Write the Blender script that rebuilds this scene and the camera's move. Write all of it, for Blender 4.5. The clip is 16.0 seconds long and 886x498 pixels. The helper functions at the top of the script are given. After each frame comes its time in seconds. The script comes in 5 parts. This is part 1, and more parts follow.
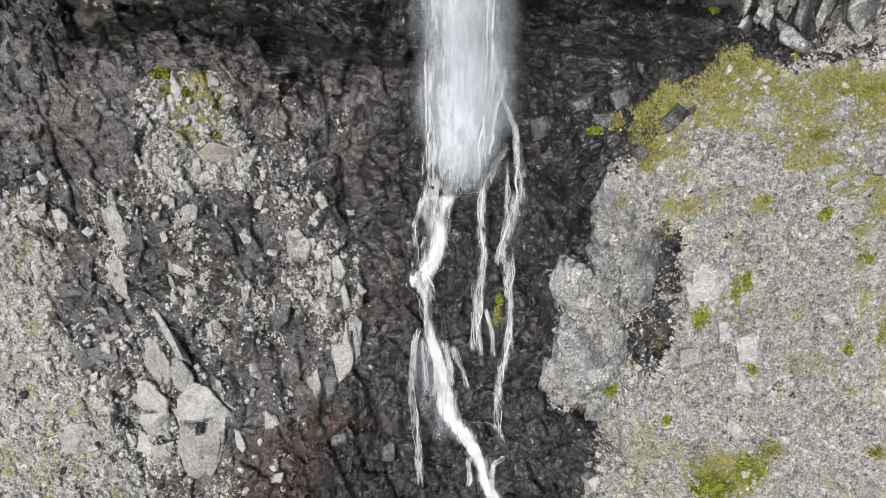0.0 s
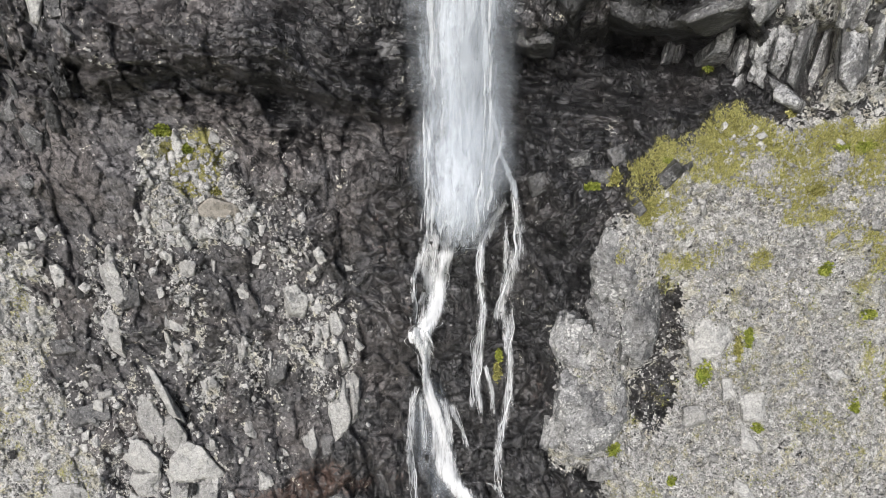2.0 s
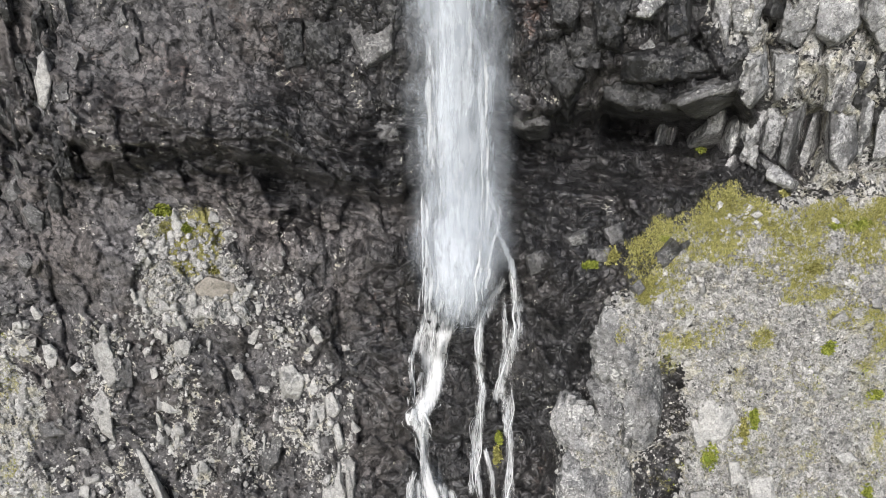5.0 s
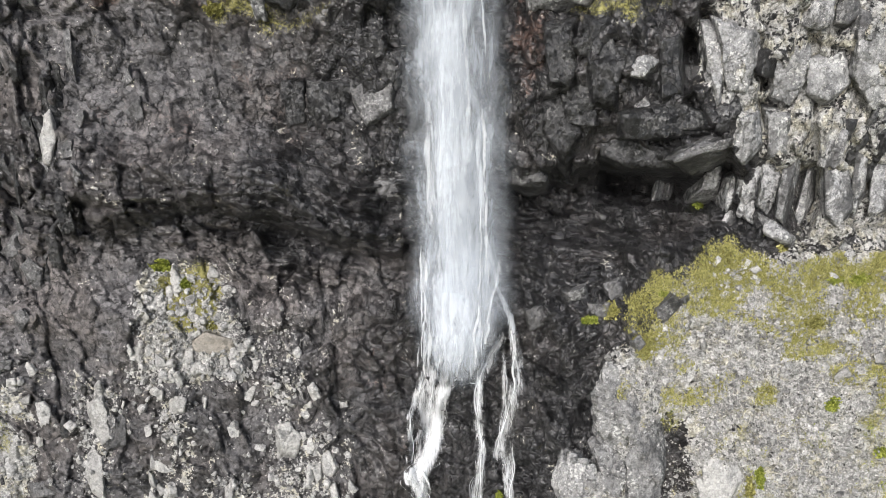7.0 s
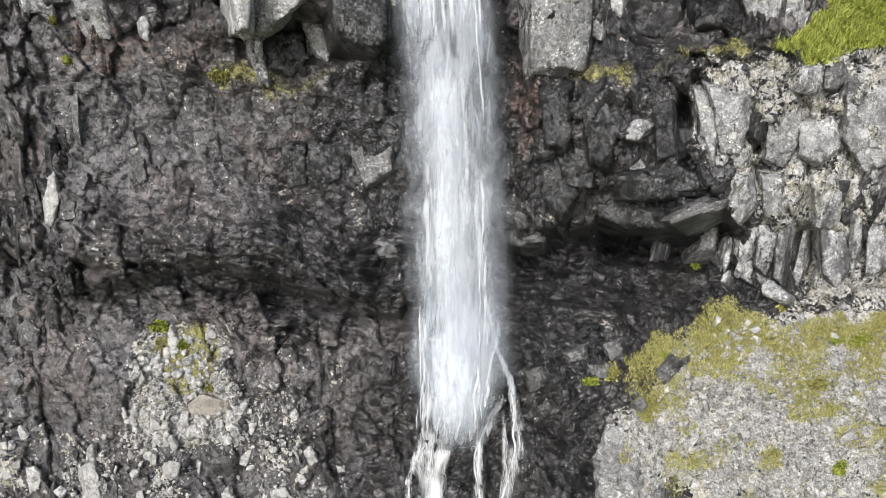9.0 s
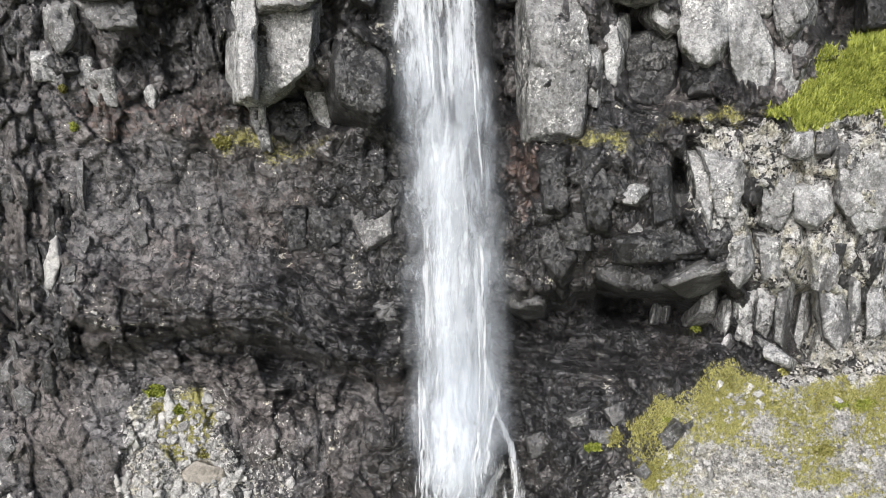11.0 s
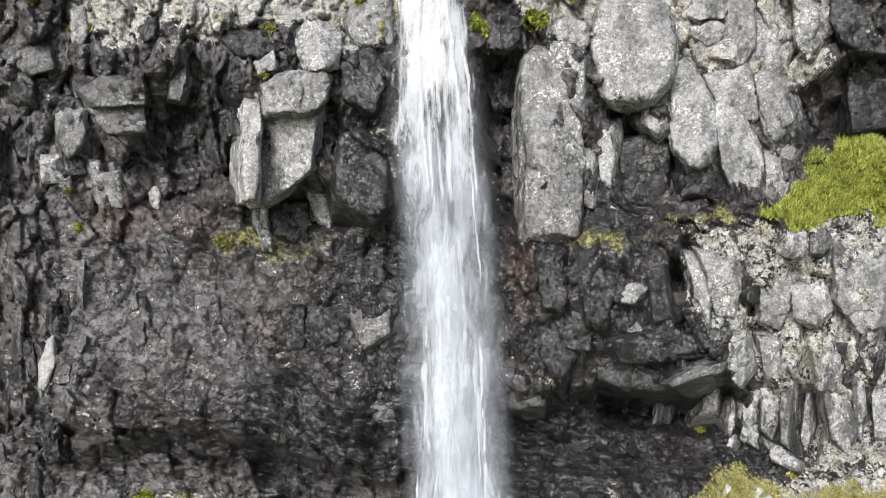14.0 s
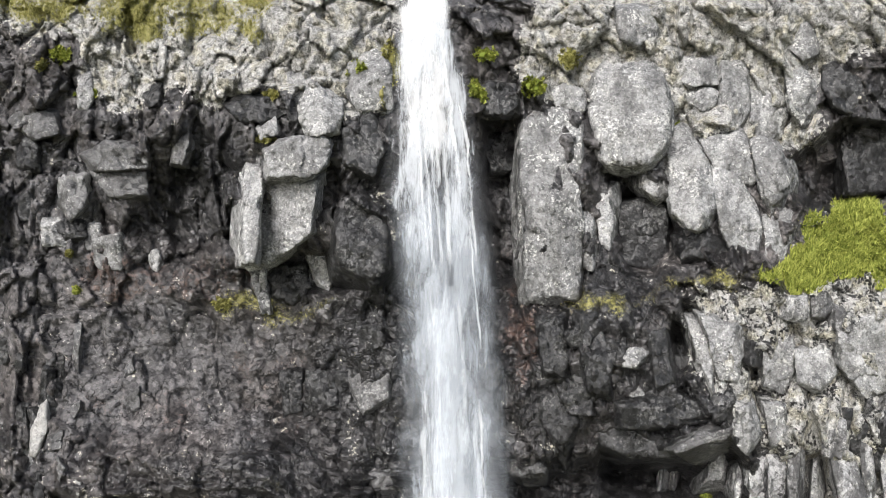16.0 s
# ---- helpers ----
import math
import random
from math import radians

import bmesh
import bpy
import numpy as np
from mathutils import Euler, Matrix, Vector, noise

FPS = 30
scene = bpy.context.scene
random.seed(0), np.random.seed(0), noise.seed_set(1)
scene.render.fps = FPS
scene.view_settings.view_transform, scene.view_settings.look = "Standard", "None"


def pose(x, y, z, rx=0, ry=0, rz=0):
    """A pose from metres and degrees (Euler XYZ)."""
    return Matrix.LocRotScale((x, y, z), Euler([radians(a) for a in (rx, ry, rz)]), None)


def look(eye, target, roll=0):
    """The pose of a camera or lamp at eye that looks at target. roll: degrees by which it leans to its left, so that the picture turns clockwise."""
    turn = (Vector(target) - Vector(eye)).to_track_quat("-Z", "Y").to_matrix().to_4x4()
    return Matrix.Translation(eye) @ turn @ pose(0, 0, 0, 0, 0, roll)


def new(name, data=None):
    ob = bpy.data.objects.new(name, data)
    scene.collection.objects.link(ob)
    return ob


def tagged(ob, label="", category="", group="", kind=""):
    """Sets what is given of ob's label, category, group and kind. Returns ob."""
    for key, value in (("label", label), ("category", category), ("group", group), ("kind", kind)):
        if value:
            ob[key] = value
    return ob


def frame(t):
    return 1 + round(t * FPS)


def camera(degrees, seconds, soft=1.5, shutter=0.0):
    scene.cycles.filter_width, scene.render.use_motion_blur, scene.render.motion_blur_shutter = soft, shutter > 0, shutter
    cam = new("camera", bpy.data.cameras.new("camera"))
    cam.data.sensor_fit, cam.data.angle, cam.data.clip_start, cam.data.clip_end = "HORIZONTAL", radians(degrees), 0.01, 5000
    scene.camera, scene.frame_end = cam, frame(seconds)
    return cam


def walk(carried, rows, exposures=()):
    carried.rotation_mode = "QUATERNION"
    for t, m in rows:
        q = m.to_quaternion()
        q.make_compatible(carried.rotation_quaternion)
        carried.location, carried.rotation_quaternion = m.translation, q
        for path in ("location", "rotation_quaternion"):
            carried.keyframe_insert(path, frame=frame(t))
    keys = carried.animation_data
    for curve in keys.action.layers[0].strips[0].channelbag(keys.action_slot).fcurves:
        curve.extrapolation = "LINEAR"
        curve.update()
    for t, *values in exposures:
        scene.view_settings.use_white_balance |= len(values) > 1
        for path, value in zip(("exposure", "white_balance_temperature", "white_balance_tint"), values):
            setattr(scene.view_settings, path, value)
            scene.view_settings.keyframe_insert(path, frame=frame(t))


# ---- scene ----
cam = camera(64.0, 16.0, soft=0.5)
# seconds, place, pitch, yaw, roll
PATH = [
    (0, 0.000, 0.000, 0.000, -49.919, 0.551, 0.116),
    (0.5, 0.020, 0.063, -0.028, -48.826, 0.545, 0.127),
    (1, 0.039, 0.116, -0.056, -47.740, 0.549, 0.115),
    (1.5, 0.056, 0.161, -0.083, -46.634, 0.547, 0.094),
    (2, 0.072, 0.196, -0.109, -45.543, 0.552, 0.069),
    (2.5, 0.085, 0.224, -0.134, -44.467, 0.540, 0.058),
    (3, 0.098, 0.244, -0.157, -43.410, 0.523, 0.061),
    (3.5, 0.109, 0.257, -0.178, -42.349, 0.521, 0.058),
    (4, 0.119, 0.265, -0.198, -41.273, 0.509, 0.053),
    (6.5, 0.149, 0.236, -0.251, -35.788, 0.423, 0.052),
    (7, 0.153, 0.222, -0.251, -34.619, 0.407, 0.050),
    (7.5, 0.155, 0.206, -0.246, -33.432, 0.387, 0.030),
    (8, 0.156, 0.189, -0.238, -32.209, 0.381, 0.017),
    (8.5, 0.157, 0.172, -0.225, -30.978, 0.366, 0.021),
    (9, 0.158, 0.156, -0.206, -29.736, 0.326, 0.026),
    (11.5, 0.152, 0.104, -0.028, -23.530, 0.243, 0.012),
    (12, 0.151, 0.105, 0.026, -22.271, 0.209, 0.020),
    (12.5, 0.148, 0.110, 0.088, -21.008, 0.169, 0.039),
    (13, 0.146, 0.121, 0.157, -19.755, 0.150, 0.023),
    (13.5, 0.144, 0.139, 0.234, -18.559, 0.139, 0.008),
    (14, 0.142, 0.163, 0.319, -17.371, 0.147, 0.000),
    (14.5, 0.141, 0.196, 0.412, -16.221, 0.144, -0.006),
    (15, 0.139, 0.236, 0.513, -15.108, 0.142, -0.009),
    (15.5, 0.138, 0.286, 0.623, -14.038, 0.130, -0.001),
    (16, 0.137, 0.345, 0.742, -12.979, 0.101, 0.021),
]


def aimed(x, y, z, pitch, yaw, roll):
    return pose(x, y, z, 90 + pitch, 0, yaw) @ pose(0, 0, 0, 0, 0, roll)


walk(cam, [(t, aimed(*row)) for t, *row in PATH], exposures=[(0.0, 0.02), (4.0, 0.06), (8.5, 0.28), (13.0, 0.36), (16.0, 0.32)])

# ---- daylight: an overcast sky ----
SKY, SUN = 0.14, 2.4
world = bpy.data.worlds.new("overcast_sky")
scene.world = world
world.use_nodes = True
wt = world.node_tree
wt.nodes.clear()
sky = wt.nodes.new("ShaderNodeTexSky")
sky.sky_type, sky.sun_disc = "NISHITA", False
sky.sun_elevation, sky.sun_rotation = radians(45), radians(206)
sky.dust_density, sky.air_density = 4.0, 1.0
grey = wt.nodes.new("ShaderNodeHueSaturation")
grey.inputs["Saturation"].default_value = 0.6
back = wt.nodes.new("ShaderNodeBackground")
back.inputs["Strength"].default_value = SKY
wout = wt.nodes.new("ShaderNodeOutputWorld")
wt.links.new(sky.outputs[0], grey.inputs["Color"])
wt.links.new(grey.outputs[0], back.inputs["Color"])
wt.links.new(back.outputs[0], wout.inputs["Surface"])
sun = new("sun", bpy.data.lights.new("sun", "SUN"))
sun.data.energy, sun.data.angle, sun.data.color = SUN, radians(18), (1.0, 0.985, 0.98)
sun.matrix_world = look((-24, -50, 56), (0, 0, 0))


# ---- materials ----
class Nodes:
    """A short way to write node trees."""

    def __init__(self, name):
        self.mat = bpy.data.materials.new(name)
        self.mat.use_nodes = True
        self.tree = self.mat.node_tree
        self.tree.nodes.clear()
        self.out = self.tree.nodes.new("ShaderNodeOutputMaterial")
        self.place = self.tree.nodes.new("ShaderNodeNewGeometry").outputs["Position"]

    def put(self, socket, value):
        if isinstance(value, bpy.types.NodeSocket):
            self.tree.links.new(value, socket)
        elif value is not None:
            if hasattr(socket.default_value, "__len__") and not hasattr(value, "__len__"):
                value = (value, value, value) if len(socket.default_value) == 3 else (value, value, value, 1)
            elif hasattr(value, "__len__") and len(socket.default_value) == 4 and len(value) == 3:
                value = (*value, 1)
            socket.default_value = value

    def node(self, kind, **inputs):
        n = self.tree.nodes.new(kind)
        for key, value in inputs.items():
            self.put(n.inputs[key.replace("_", " ")], value)
        return n

    def math(self, op, a, b=0.0, c=0.0, clamp=False):
        n = self.tree.nodes.new("ShaderNodeMath")
        n.operation, n.use_clamp = op, clamp
        for socket, value in zip(n.inputs, (a, b, c)):
            self.put(socket, value)
        return n.outputs[0]

    def noise(self, scale, detail=5.0, rough=0.55, at=None, warp=0.0):
        return self.node("ShaderNodeTexNoise", Vector=at or self.place, Scale=scale, Detail=detail, Roughness=rough, Distortion=warp).outputs[0]

    def cells(self, scale, at=None, feature="F1"):
        n = self.node("ShaderNodeTexVoronoi", Vector=at or self.place, Scale=scale)
        n.feature = feature
        return n

    def vec(self, op, a, b=(0, 0, 0)):
        n = self.tree.nodes.new("ShaderNodeVectorMath")
        n.operation = op
        self.put(n.inputs[0], a)
        self.put(n.inputs[1], b)
        return n

    def warped(self, scale, amount, at=None):
        """The place, shaken by noise."""
        at = at or self.place
        n = self.node("ShaderNodeTexNoise", Vector=at, Scale=scale, Detail=3.0).outputs["Color"]
        off = self.vec("SCALE", self.vec("SUBTRACT", n, (0.5, 0.5, 0.5)).outputs[0])
        off.inputs["Scale"].default_value = amount
        return self.vec("ADD", at, off.outputs[0]).outputs[0]

    def broken(self, scale, at):
        """Broken faces: each cell a tilted plane. The height in metres, and a random number for each cell."""
        c = self.cells(scale, at)
        away = self.vec("SUBTRACT", at, c.outputs["Position"]).outputs[0]
        lean = self.vec("SUBTRACT", c.outputs["Color"], (0.5, 0.5, 0.5)).outputs[0]
        return self.vec("DOT_PRODUCT", away, lean).outputs["Value"], self.node("ShaderNodeSeparateColor", Color=c.outputs["Color"]).outputs[1]

    def total(self, *terms):
        out = None
        for value, k in terms:
            v = self.math("MULTIPLY", value, k)
            out = v if out is None else self.math("ADD", out, v)
        return out

    def stretch(self, at, x, y, z):
        n = self.node("ShaderNodeMapping", Vector=at, Scale=(x, y, z))
        return n.outputs[0]

    def step(self, value, low, high, a=0.0, b=1.0):
        n = self.node("ShaderNodeMapRange", Value=value, From_Min=low, From_Max=high, To_Min=a, To_Max=b)
        n.interpolation_type = "SMOOTHSTEP"
        return n.outputs[0]

    def mix(self, fac, a, b, how="MIX"):
        n = self.tree.nodes.new("ShaderNodeMix")
        n.data_type, n.blend_type = "RGBA", how
        self.put(n.inputs[0], fac)
        self.put(n.inputs[6], a)
        self.put(n.inputs[7], b)
        return n.outputs[2]

    def ramp(self, value, *stops):
        n = self.node("ShaderNodeValToRGB", Fac=value)
        e = n.color_ramp.elements
        while len(e) < len(stops):
            e.new(0.5)
        for el, (pos, col) in zip(e, stops):
            el.position, el.color = pos, (*col, 1) if hasattr(col, "__len__") else (col, col, col, 1)
        return n.outputs[0]

    def bump(self, height, strength, distance, normal=None):
        return self.node("ShaderNodeBump", Height=height, Strength=strength, Distance=distance, Normal=normal).outputs[0]

    def surface(self, colour, rough, normal=None, spec=0.5):
        n = self.node("ShaderNodeBsdfPrincipled", Base_Color=colour, Roughness=rough, Normal=normal)
        self.put(n.inputs["Specular IOR Level"], spec)
        self.tree.links.new(n.outputs[0], self.out.inputs["Surface"])
        return self.mat


def cliff_material():
    m = Nodes("cliff_rock")
    fine, mid, wide, grit = m.noise(7, 6, 0.6), m.noise(1.3, 5, 0.55), m.noise(0.2, 4), m.noise(30, 2, 0.6)
    big, tone_a = m.broken(0.95, m.warped(0.8, 0.35))
    small, tone_b = m.broken(2.6, m.warped(1.8, 0.14))
    chips, tone_c = m.broken(6.5, m.warped(5, 0.05))
    bits, tone_d = m.broken(15.0, m.warped(12, 0.02))
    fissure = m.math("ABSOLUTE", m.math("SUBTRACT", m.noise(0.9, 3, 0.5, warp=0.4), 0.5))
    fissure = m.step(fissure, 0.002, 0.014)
    cover = m.node("ShaderNodeVertexColor")
    cover.layer_name = "cover"
    split = m.node("ShaderNodeSeparateColor", Color=cover.outputs["Color"])
    pale, green, rust = split.outputs[0], split.outputs[1], split.outputs[2]
    # wet rock: dark and even, its shape shown by its sheen
    wet = m.ramp(m.total((tone_a, 0.2), (tone_b, 0.26), (tone_c, 0.26), (tone_d, 0.12), (fine, 0.16)), (0.22, (0.012, 0.012, 0.0128)), (0.5, (0.038, 0.0375, 0.0392)), (0.85, (0.095, 0.094, 0.098)))
    wet = m.mix(m.step(wide, 0.45, 0.62, 0.0, 0.6), wet, m.mix(1.0, wet, (1.1, 1.0, 0.92), "MULTIPLY"))
    # lighter tone: drier rock, and on the left wall the sky's sheen painted in
    dry_sheen = m.step(m.total((cover.outputs["Alpha"], 1.0), (m.math("SUBTRACT", mid, 0.5), 0.6), (m.math("SUBTRACT", fine, 0.5), 0.1)), 0.1, 0.9)
    wet = m.mix(dry_sheen, wet, m.mix(1.0, wet, (2.5, 2.42, 2.35), "MULTIPLY"))
    dry = m.ramp(m.total((tone_b, 0.2), (tone_c, 0.26), (tone_d, 0.24), (fine, 0.32)), (0.24, (0.11, 0.107, 0.1)), (0.5, (0.36, 0.355, 0.338)), (0.8, (0.68, 0.675, 0.65)))
    dry = m.mix(m.step(mid, 0.46, 0.64, 0.0, 0.7), dry, m.mix(1.0, dry, (1.0, 0.95, 0.76), "MULTIPLY"))
    earth = m.ramp(m.total((tone_b, 0.35), (tone_c, 0.3), (fine, 0.35)), (0.25, (0.022, 0.014, 0.012)), (0.8, (0.13, 0.075, 0.056)))
    moss = m.ramp(m.total((grit, 0.4), (mid, 0.35), (fine, 0.35)), (0.32, (0.07, 0.06, 0.022)), (0.52, (0.23, 0.215, 0.06)), (0.75, (0.42, 0.39, 0.16)))
    ragged = m.total((m.math("SUBTRACT", fine, 0.5), 0.8), (m.math("SUBTRACT", mid, 0.5), 0.6), (m.math("SUBTRACT", tone_b, 0.5), 0.4), (m.math("SUBTRACT", tone_c, 0.5), 0.4))
    is_pale = m.step(m.math("ADD", pale, ragged), 0.44, 0.56)
    is_green = m.step(m.total((green, 1.0), (m.math("SUBTRACT", fine, 0.5), 1.2), (m.math("SUBTRACT", grit, 0.5), 0.7), (m.math("SUBTRACT", mid, 0.5), 0.5)), 0.4, 0.72)
    is_rust = m.step(m.math("ADD", rust, ragged), 0.4, 0.95)
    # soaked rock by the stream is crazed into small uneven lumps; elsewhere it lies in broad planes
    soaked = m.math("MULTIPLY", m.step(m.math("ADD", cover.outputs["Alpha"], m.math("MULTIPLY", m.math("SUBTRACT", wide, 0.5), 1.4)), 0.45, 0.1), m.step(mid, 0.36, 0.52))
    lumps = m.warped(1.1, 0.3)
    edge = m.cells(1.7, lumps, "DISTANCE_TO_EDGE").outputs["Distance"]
    seam_shade = m.step(edge, 0.0, 0.1, 0.4, 1.0)
    seam_shade = m.math("SUBTRACT", 1.0, m.math("MULTIPLY", m.math("SUBTRACT", 1.0, seam_shade), soaked))
    col = m.mix(m.math("MULTIPLY", is_rust, 0.75), wet, earth)
    # shade in the fissures and between the lumps is painted into the colour
    col = m.mix(m.math("MULTIPLY", m.math("MULTIPLY_ADD", fissure, 0.8, 0.2), seam_shade), (0.008, 0.008, 0.008), col)
    col = m.mix(is_pale, col, dry)
    col = m.mix(is_green, col, moss)
    skin, smooth = m.math("MULTIPLY", m.cells(1.7, lumps).outputs["Distance"], soaked), m.noise(5, 2, 0.5)
    joint = m.math("MULTIPLY", m.step(edge, 0.0, 0.12), soaked)
    crest = m.math("ABSOLUTE", m.math("SUBTRACT", m.noise(0.9, 3, 0.5, at=m.stretch(m.place, 1, 1, 1.7), warp=0.3), 0.5))
    ripple = m.math("ABSOLUTE", m.math("SUBTRACT", m.noise(2.3, 2, 0.45, at=m.stretch(m.place, 0.8, 0.8, 1.8)), 0.5))
    height = m.total((big, 0.55), (small, 0.55), (chips, 0.42), (bits, 0.22), (crest, -0.25), (ripple, -0.08), (smooth, 0.03), (fissure, 0.07), (skin, -0.07), (joint, 0.05))
    height = m.math("ADD", height, m.math("MULTIPLY", m.math("MULTIPLY", bits, is_pale), 0.6))
    dryness = m.math("MAXIMUM", is_pale, is_green)
    rough = m.math("ADD", m.math("MULTIPLY_ADD", mid, 0.3, 0.18), m.math("MULTIPLY", m.math("MAXIMUM", dryness, m.math("MULTIPLY", dry_sheen, 0.6)), 0.4), clamp=True)
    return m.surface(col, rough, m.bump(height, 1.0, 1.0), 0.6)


def boulder_material(name, low, high, tint, specks, rough, damp=0.0, island=False, cracks=True, streak=False):
    """Bare rock of loose blocks: broken faces, lichen specks, hairline cracks, damp patches; each block its own shade."""
    m = Nodes(name)
    fine, mid, grit = m.noise(6, 7, 0.65), m.noise(0.9, 5), m.noise(30, 3, 0.7)
    own = m.node("ShaderNodeNewGeometry").outputs["Random Per Island"] if island else m.node("ShaderNodeObjectInfo").outputs["Random"]
    small, tone_b = m.broken(1.3, m.warped(1.0, 0.25))
    chips, tone_c = m.broken(4.5, m.warped(3, 0.08))
    bits, tone_d = m.broken(12.0, m.warped(9, 0.025))
    tone = m.total((tone_b, 0.1), (tone_c, 0.16), (tone_d, 0.2), (fine, 0.34), (m.noise(15, 3, 0.6), 0.2))
    col = m.ramp(tone, (0.3, [low * c for c in tint]), (0.72, [high * c for c in tint]))
    col = m.mix(1.0, col, m.ramp(own, (0.0, 0.6 if island else 0.75), (1.0, 1.2)), "MULTIPLY")
    if specks:
        spots = m.step(m.total((m.noise(6.5, 4, 0.62), 0.8), (m.noise(0.6, 3), 0.5)), 0.73, 0.77)
        col = m.mix(m.math("MULTIPLY", spots, specks), col, (0.68, 0.68, 0.65))
    if damp:
        soak = m.noise(0.5, 6, 0.6, at=m.stretch(m.place, 1.7, 1.7, 0.45) if streak else m.stretch(m.place, 1.2, 1.2, 0.55))
        soak = m.step(m.math("ADD", soak, m.math("MULTIPLY", fine, 0.3 if streak else 0.2)), *((0.62, 0.76) if streak else (0.55, 0.76)))
        col = m.mix(m.math("MULTIPLY", soak, damp), col, (0.04, 0.039, 0.039))
    line = m.cells(0.42, at=m.stretch(m.warped(1.5, 0.35), 1.2, 1.2, 0.8), feature="DISTANCE_TO_EDGE").outputs["Distance"]
    line = m.math("MAXIMUM", m.step(line, 0.004, 0.014), m.step(mid, 0.5, 0.42))
    if cracks:
        col = m.mix(m.math("MULTIPLY_ADD", line, 0.7, 0.3), (0.012, 0.012, 0.012), col)
    height = m.total((small, 0.6), (chips, 0.75), (bits, 0.3), (m.noise(6, 3, 0.55), 0.06), (grit, 0.012), (line, 0.03 if cracks else 0.0))
    return m.surface(col, m.math("MULTIPLY_ADD", mid, 0.25, rough), m.bump(height, 1.0, 1.0), 0.5)


def plant_material(name, dark, light):
    m = Nodes(name)
    own = m.node("ShaderNodeNewGeometry").outputs["Random Per Island"]
    col = m.ramp(m.math("MULTIPLY_ADD", own, 0.6, m.math("MULTIPLY", m.noise(0.8, 3), 0.4)), (0.25, dark), (0.75, light))
    return m.surface(col, 0.75, None, 0.2)


def water_material(name, thin, thick, contrast, cell=1.0, bare=0.0, broken=1.0, tone=(0.74, 0.8, 0.87)):
    """Falling white water: threads drawn out along the fall, thin at the edges. UV: metres across, metres down."""
    m = Nodes(name)
    uv = m.node("ShaderNodeUVMap").outputs[0]
    edge = m.node("ShaderNodeAttribute")
    edge.attribute_name = "edge"
    threads = m.noise(1.0, 5, 0.62, at=m.stretch(uv, 4.5 * cell, 0.3 * broken, 1), warp=0.5 * broken)
    clots = m.noise(1.0, 4, 0.6, at=m.stretch(uv, 0.9 * cell, 0.16 * broken, 1), warp=0.8)
    flecks = m.noise(1.0, 4, 0.75, at=m.stretch(uv, 9 * cell, 2.2 * broken, 1), warp=0.6)
    dense = m.total((threads, 0.9), (clots, 1.3), (flecks, 0.5))
    alpha = m.step(m.math("ADD", dense, m.math("MULTIPLY", m.math("SUBTRACT", edge.outputs["Fac"], 0.75), 0.8)), 1.35 + bare - 0.42 / contrast, 1.35 + bare + 0.42 / contrast, thin, thick)
    alpha = m.math("MULTIPLY", alpha, m.step(edge.outputs["Fac"], 0.0, 0.6), clamp=True)
    white = m.node("ShaderNodeBsdfDiffuse", Color=tone)
    glow = m.node("ShaderNodeBsdfTranslucent", Color=(0.9, 0.92, 0.93))
    body_mix = m.node("ShaderNodeMixShader", Fac=0.35)
    m.tree.links.new(white.outputs[0], body_mix.inputs[1])
    m.tree.links.new(glow.outputs[0], body_mix.inputs[2])
    clear = m.node("ShaderNodeBsdfTransparent")
    final = m.node("ShaderNodeMixShader", Fac=alpha)
    m.tree.links.new(clear.outputs[0], final.inputs[1])
    m.tree.links.new(body_mix.outputs[0], final.inputs[2])
    m.tree.links.new(final.outputs[0], m.out.inputs["Surface"])
    return m.mat


CLIFF = cliff_material()
GREY = boulder_material("weathered_grey_basalt", 0.12, 0.52, (1.0, 1.0, 0.99), 0.9, 0.55, 0.5, False, False, True)
STREAKED = boulder_material("streaked_grey_basalt", 0.08, 0.6, (1.0, 1.0, 1.0), 0.9, 0.45, 0.85, False, False, True)
PALE = boulder_material("pale_dry_basalt", 0.25, 0.54, (1.0, 0.985, 0.945), 0.35, 0.65, 0.0, False, False)
DRY = boulder_material("dry_grey_basalt", 0.1, 0.43, (1.0, 0.995, 0.985), 0.8, 0.6, 0.3, False, False, True)
SLATE = boulder_material("damp_grey_basalt", 0.05, 0.2, (1.0, 0.99, 0.99), 0.3, 0.3, 0.3, False, False)
TAN = boulder_material("tan_mudstone", 0.3, 0.48, (1.0, 0.92, 0.8), 0, 0.75, 0, False, False)
DARK = boulder_material("dark_wet_basalt", 0.009, 0.062, (1.0, 1.0, 1.02), 0.12, 0.24)
GRAVEL = boulder_material("loose_gravel", 0.16, 0.6, (1.0, 0.985, 0.95), 0, 0.7, 0, True, False)
GRASS = plant_material("short_grass", (0.17, 0.16, 0.045), (0.5, 0.48, 0.19))
MOSS = plant_material("bright_moss", (0.14, 0.18, 0.025), (0.47, 0.5, 0.12))
SPRAY = water_material("thin_spray", 0.02, 0.34, 0.7, 0.7, 0.0, 1.6)
WATER = water_material("white_water", 0.03, 0.62, 1.2, 0.8, 0.04, 1.7)
FOAM = water_material("dense_foam", 0.03, 0.78, 1.4, 1.0, 0.1, 1.8, (0.84, 0.88, 0.93))
RAPID = water_material("white_rapid", 0.05, 0.97, 1.3, 1.8, -0.14, 2.6, (0.93, 0.94, 0.95))
LACE = water_material("lacy_water", 0.0, 0.8, 1.6, 2.2, 0.14, 3.4, (0.9, 0.91, 0.92))
STRAND = water_material("water_threads", 0.0, 0.75, 1.4, 2.2, 0.05, 2.4, (0.88, 0.9, 0.92))


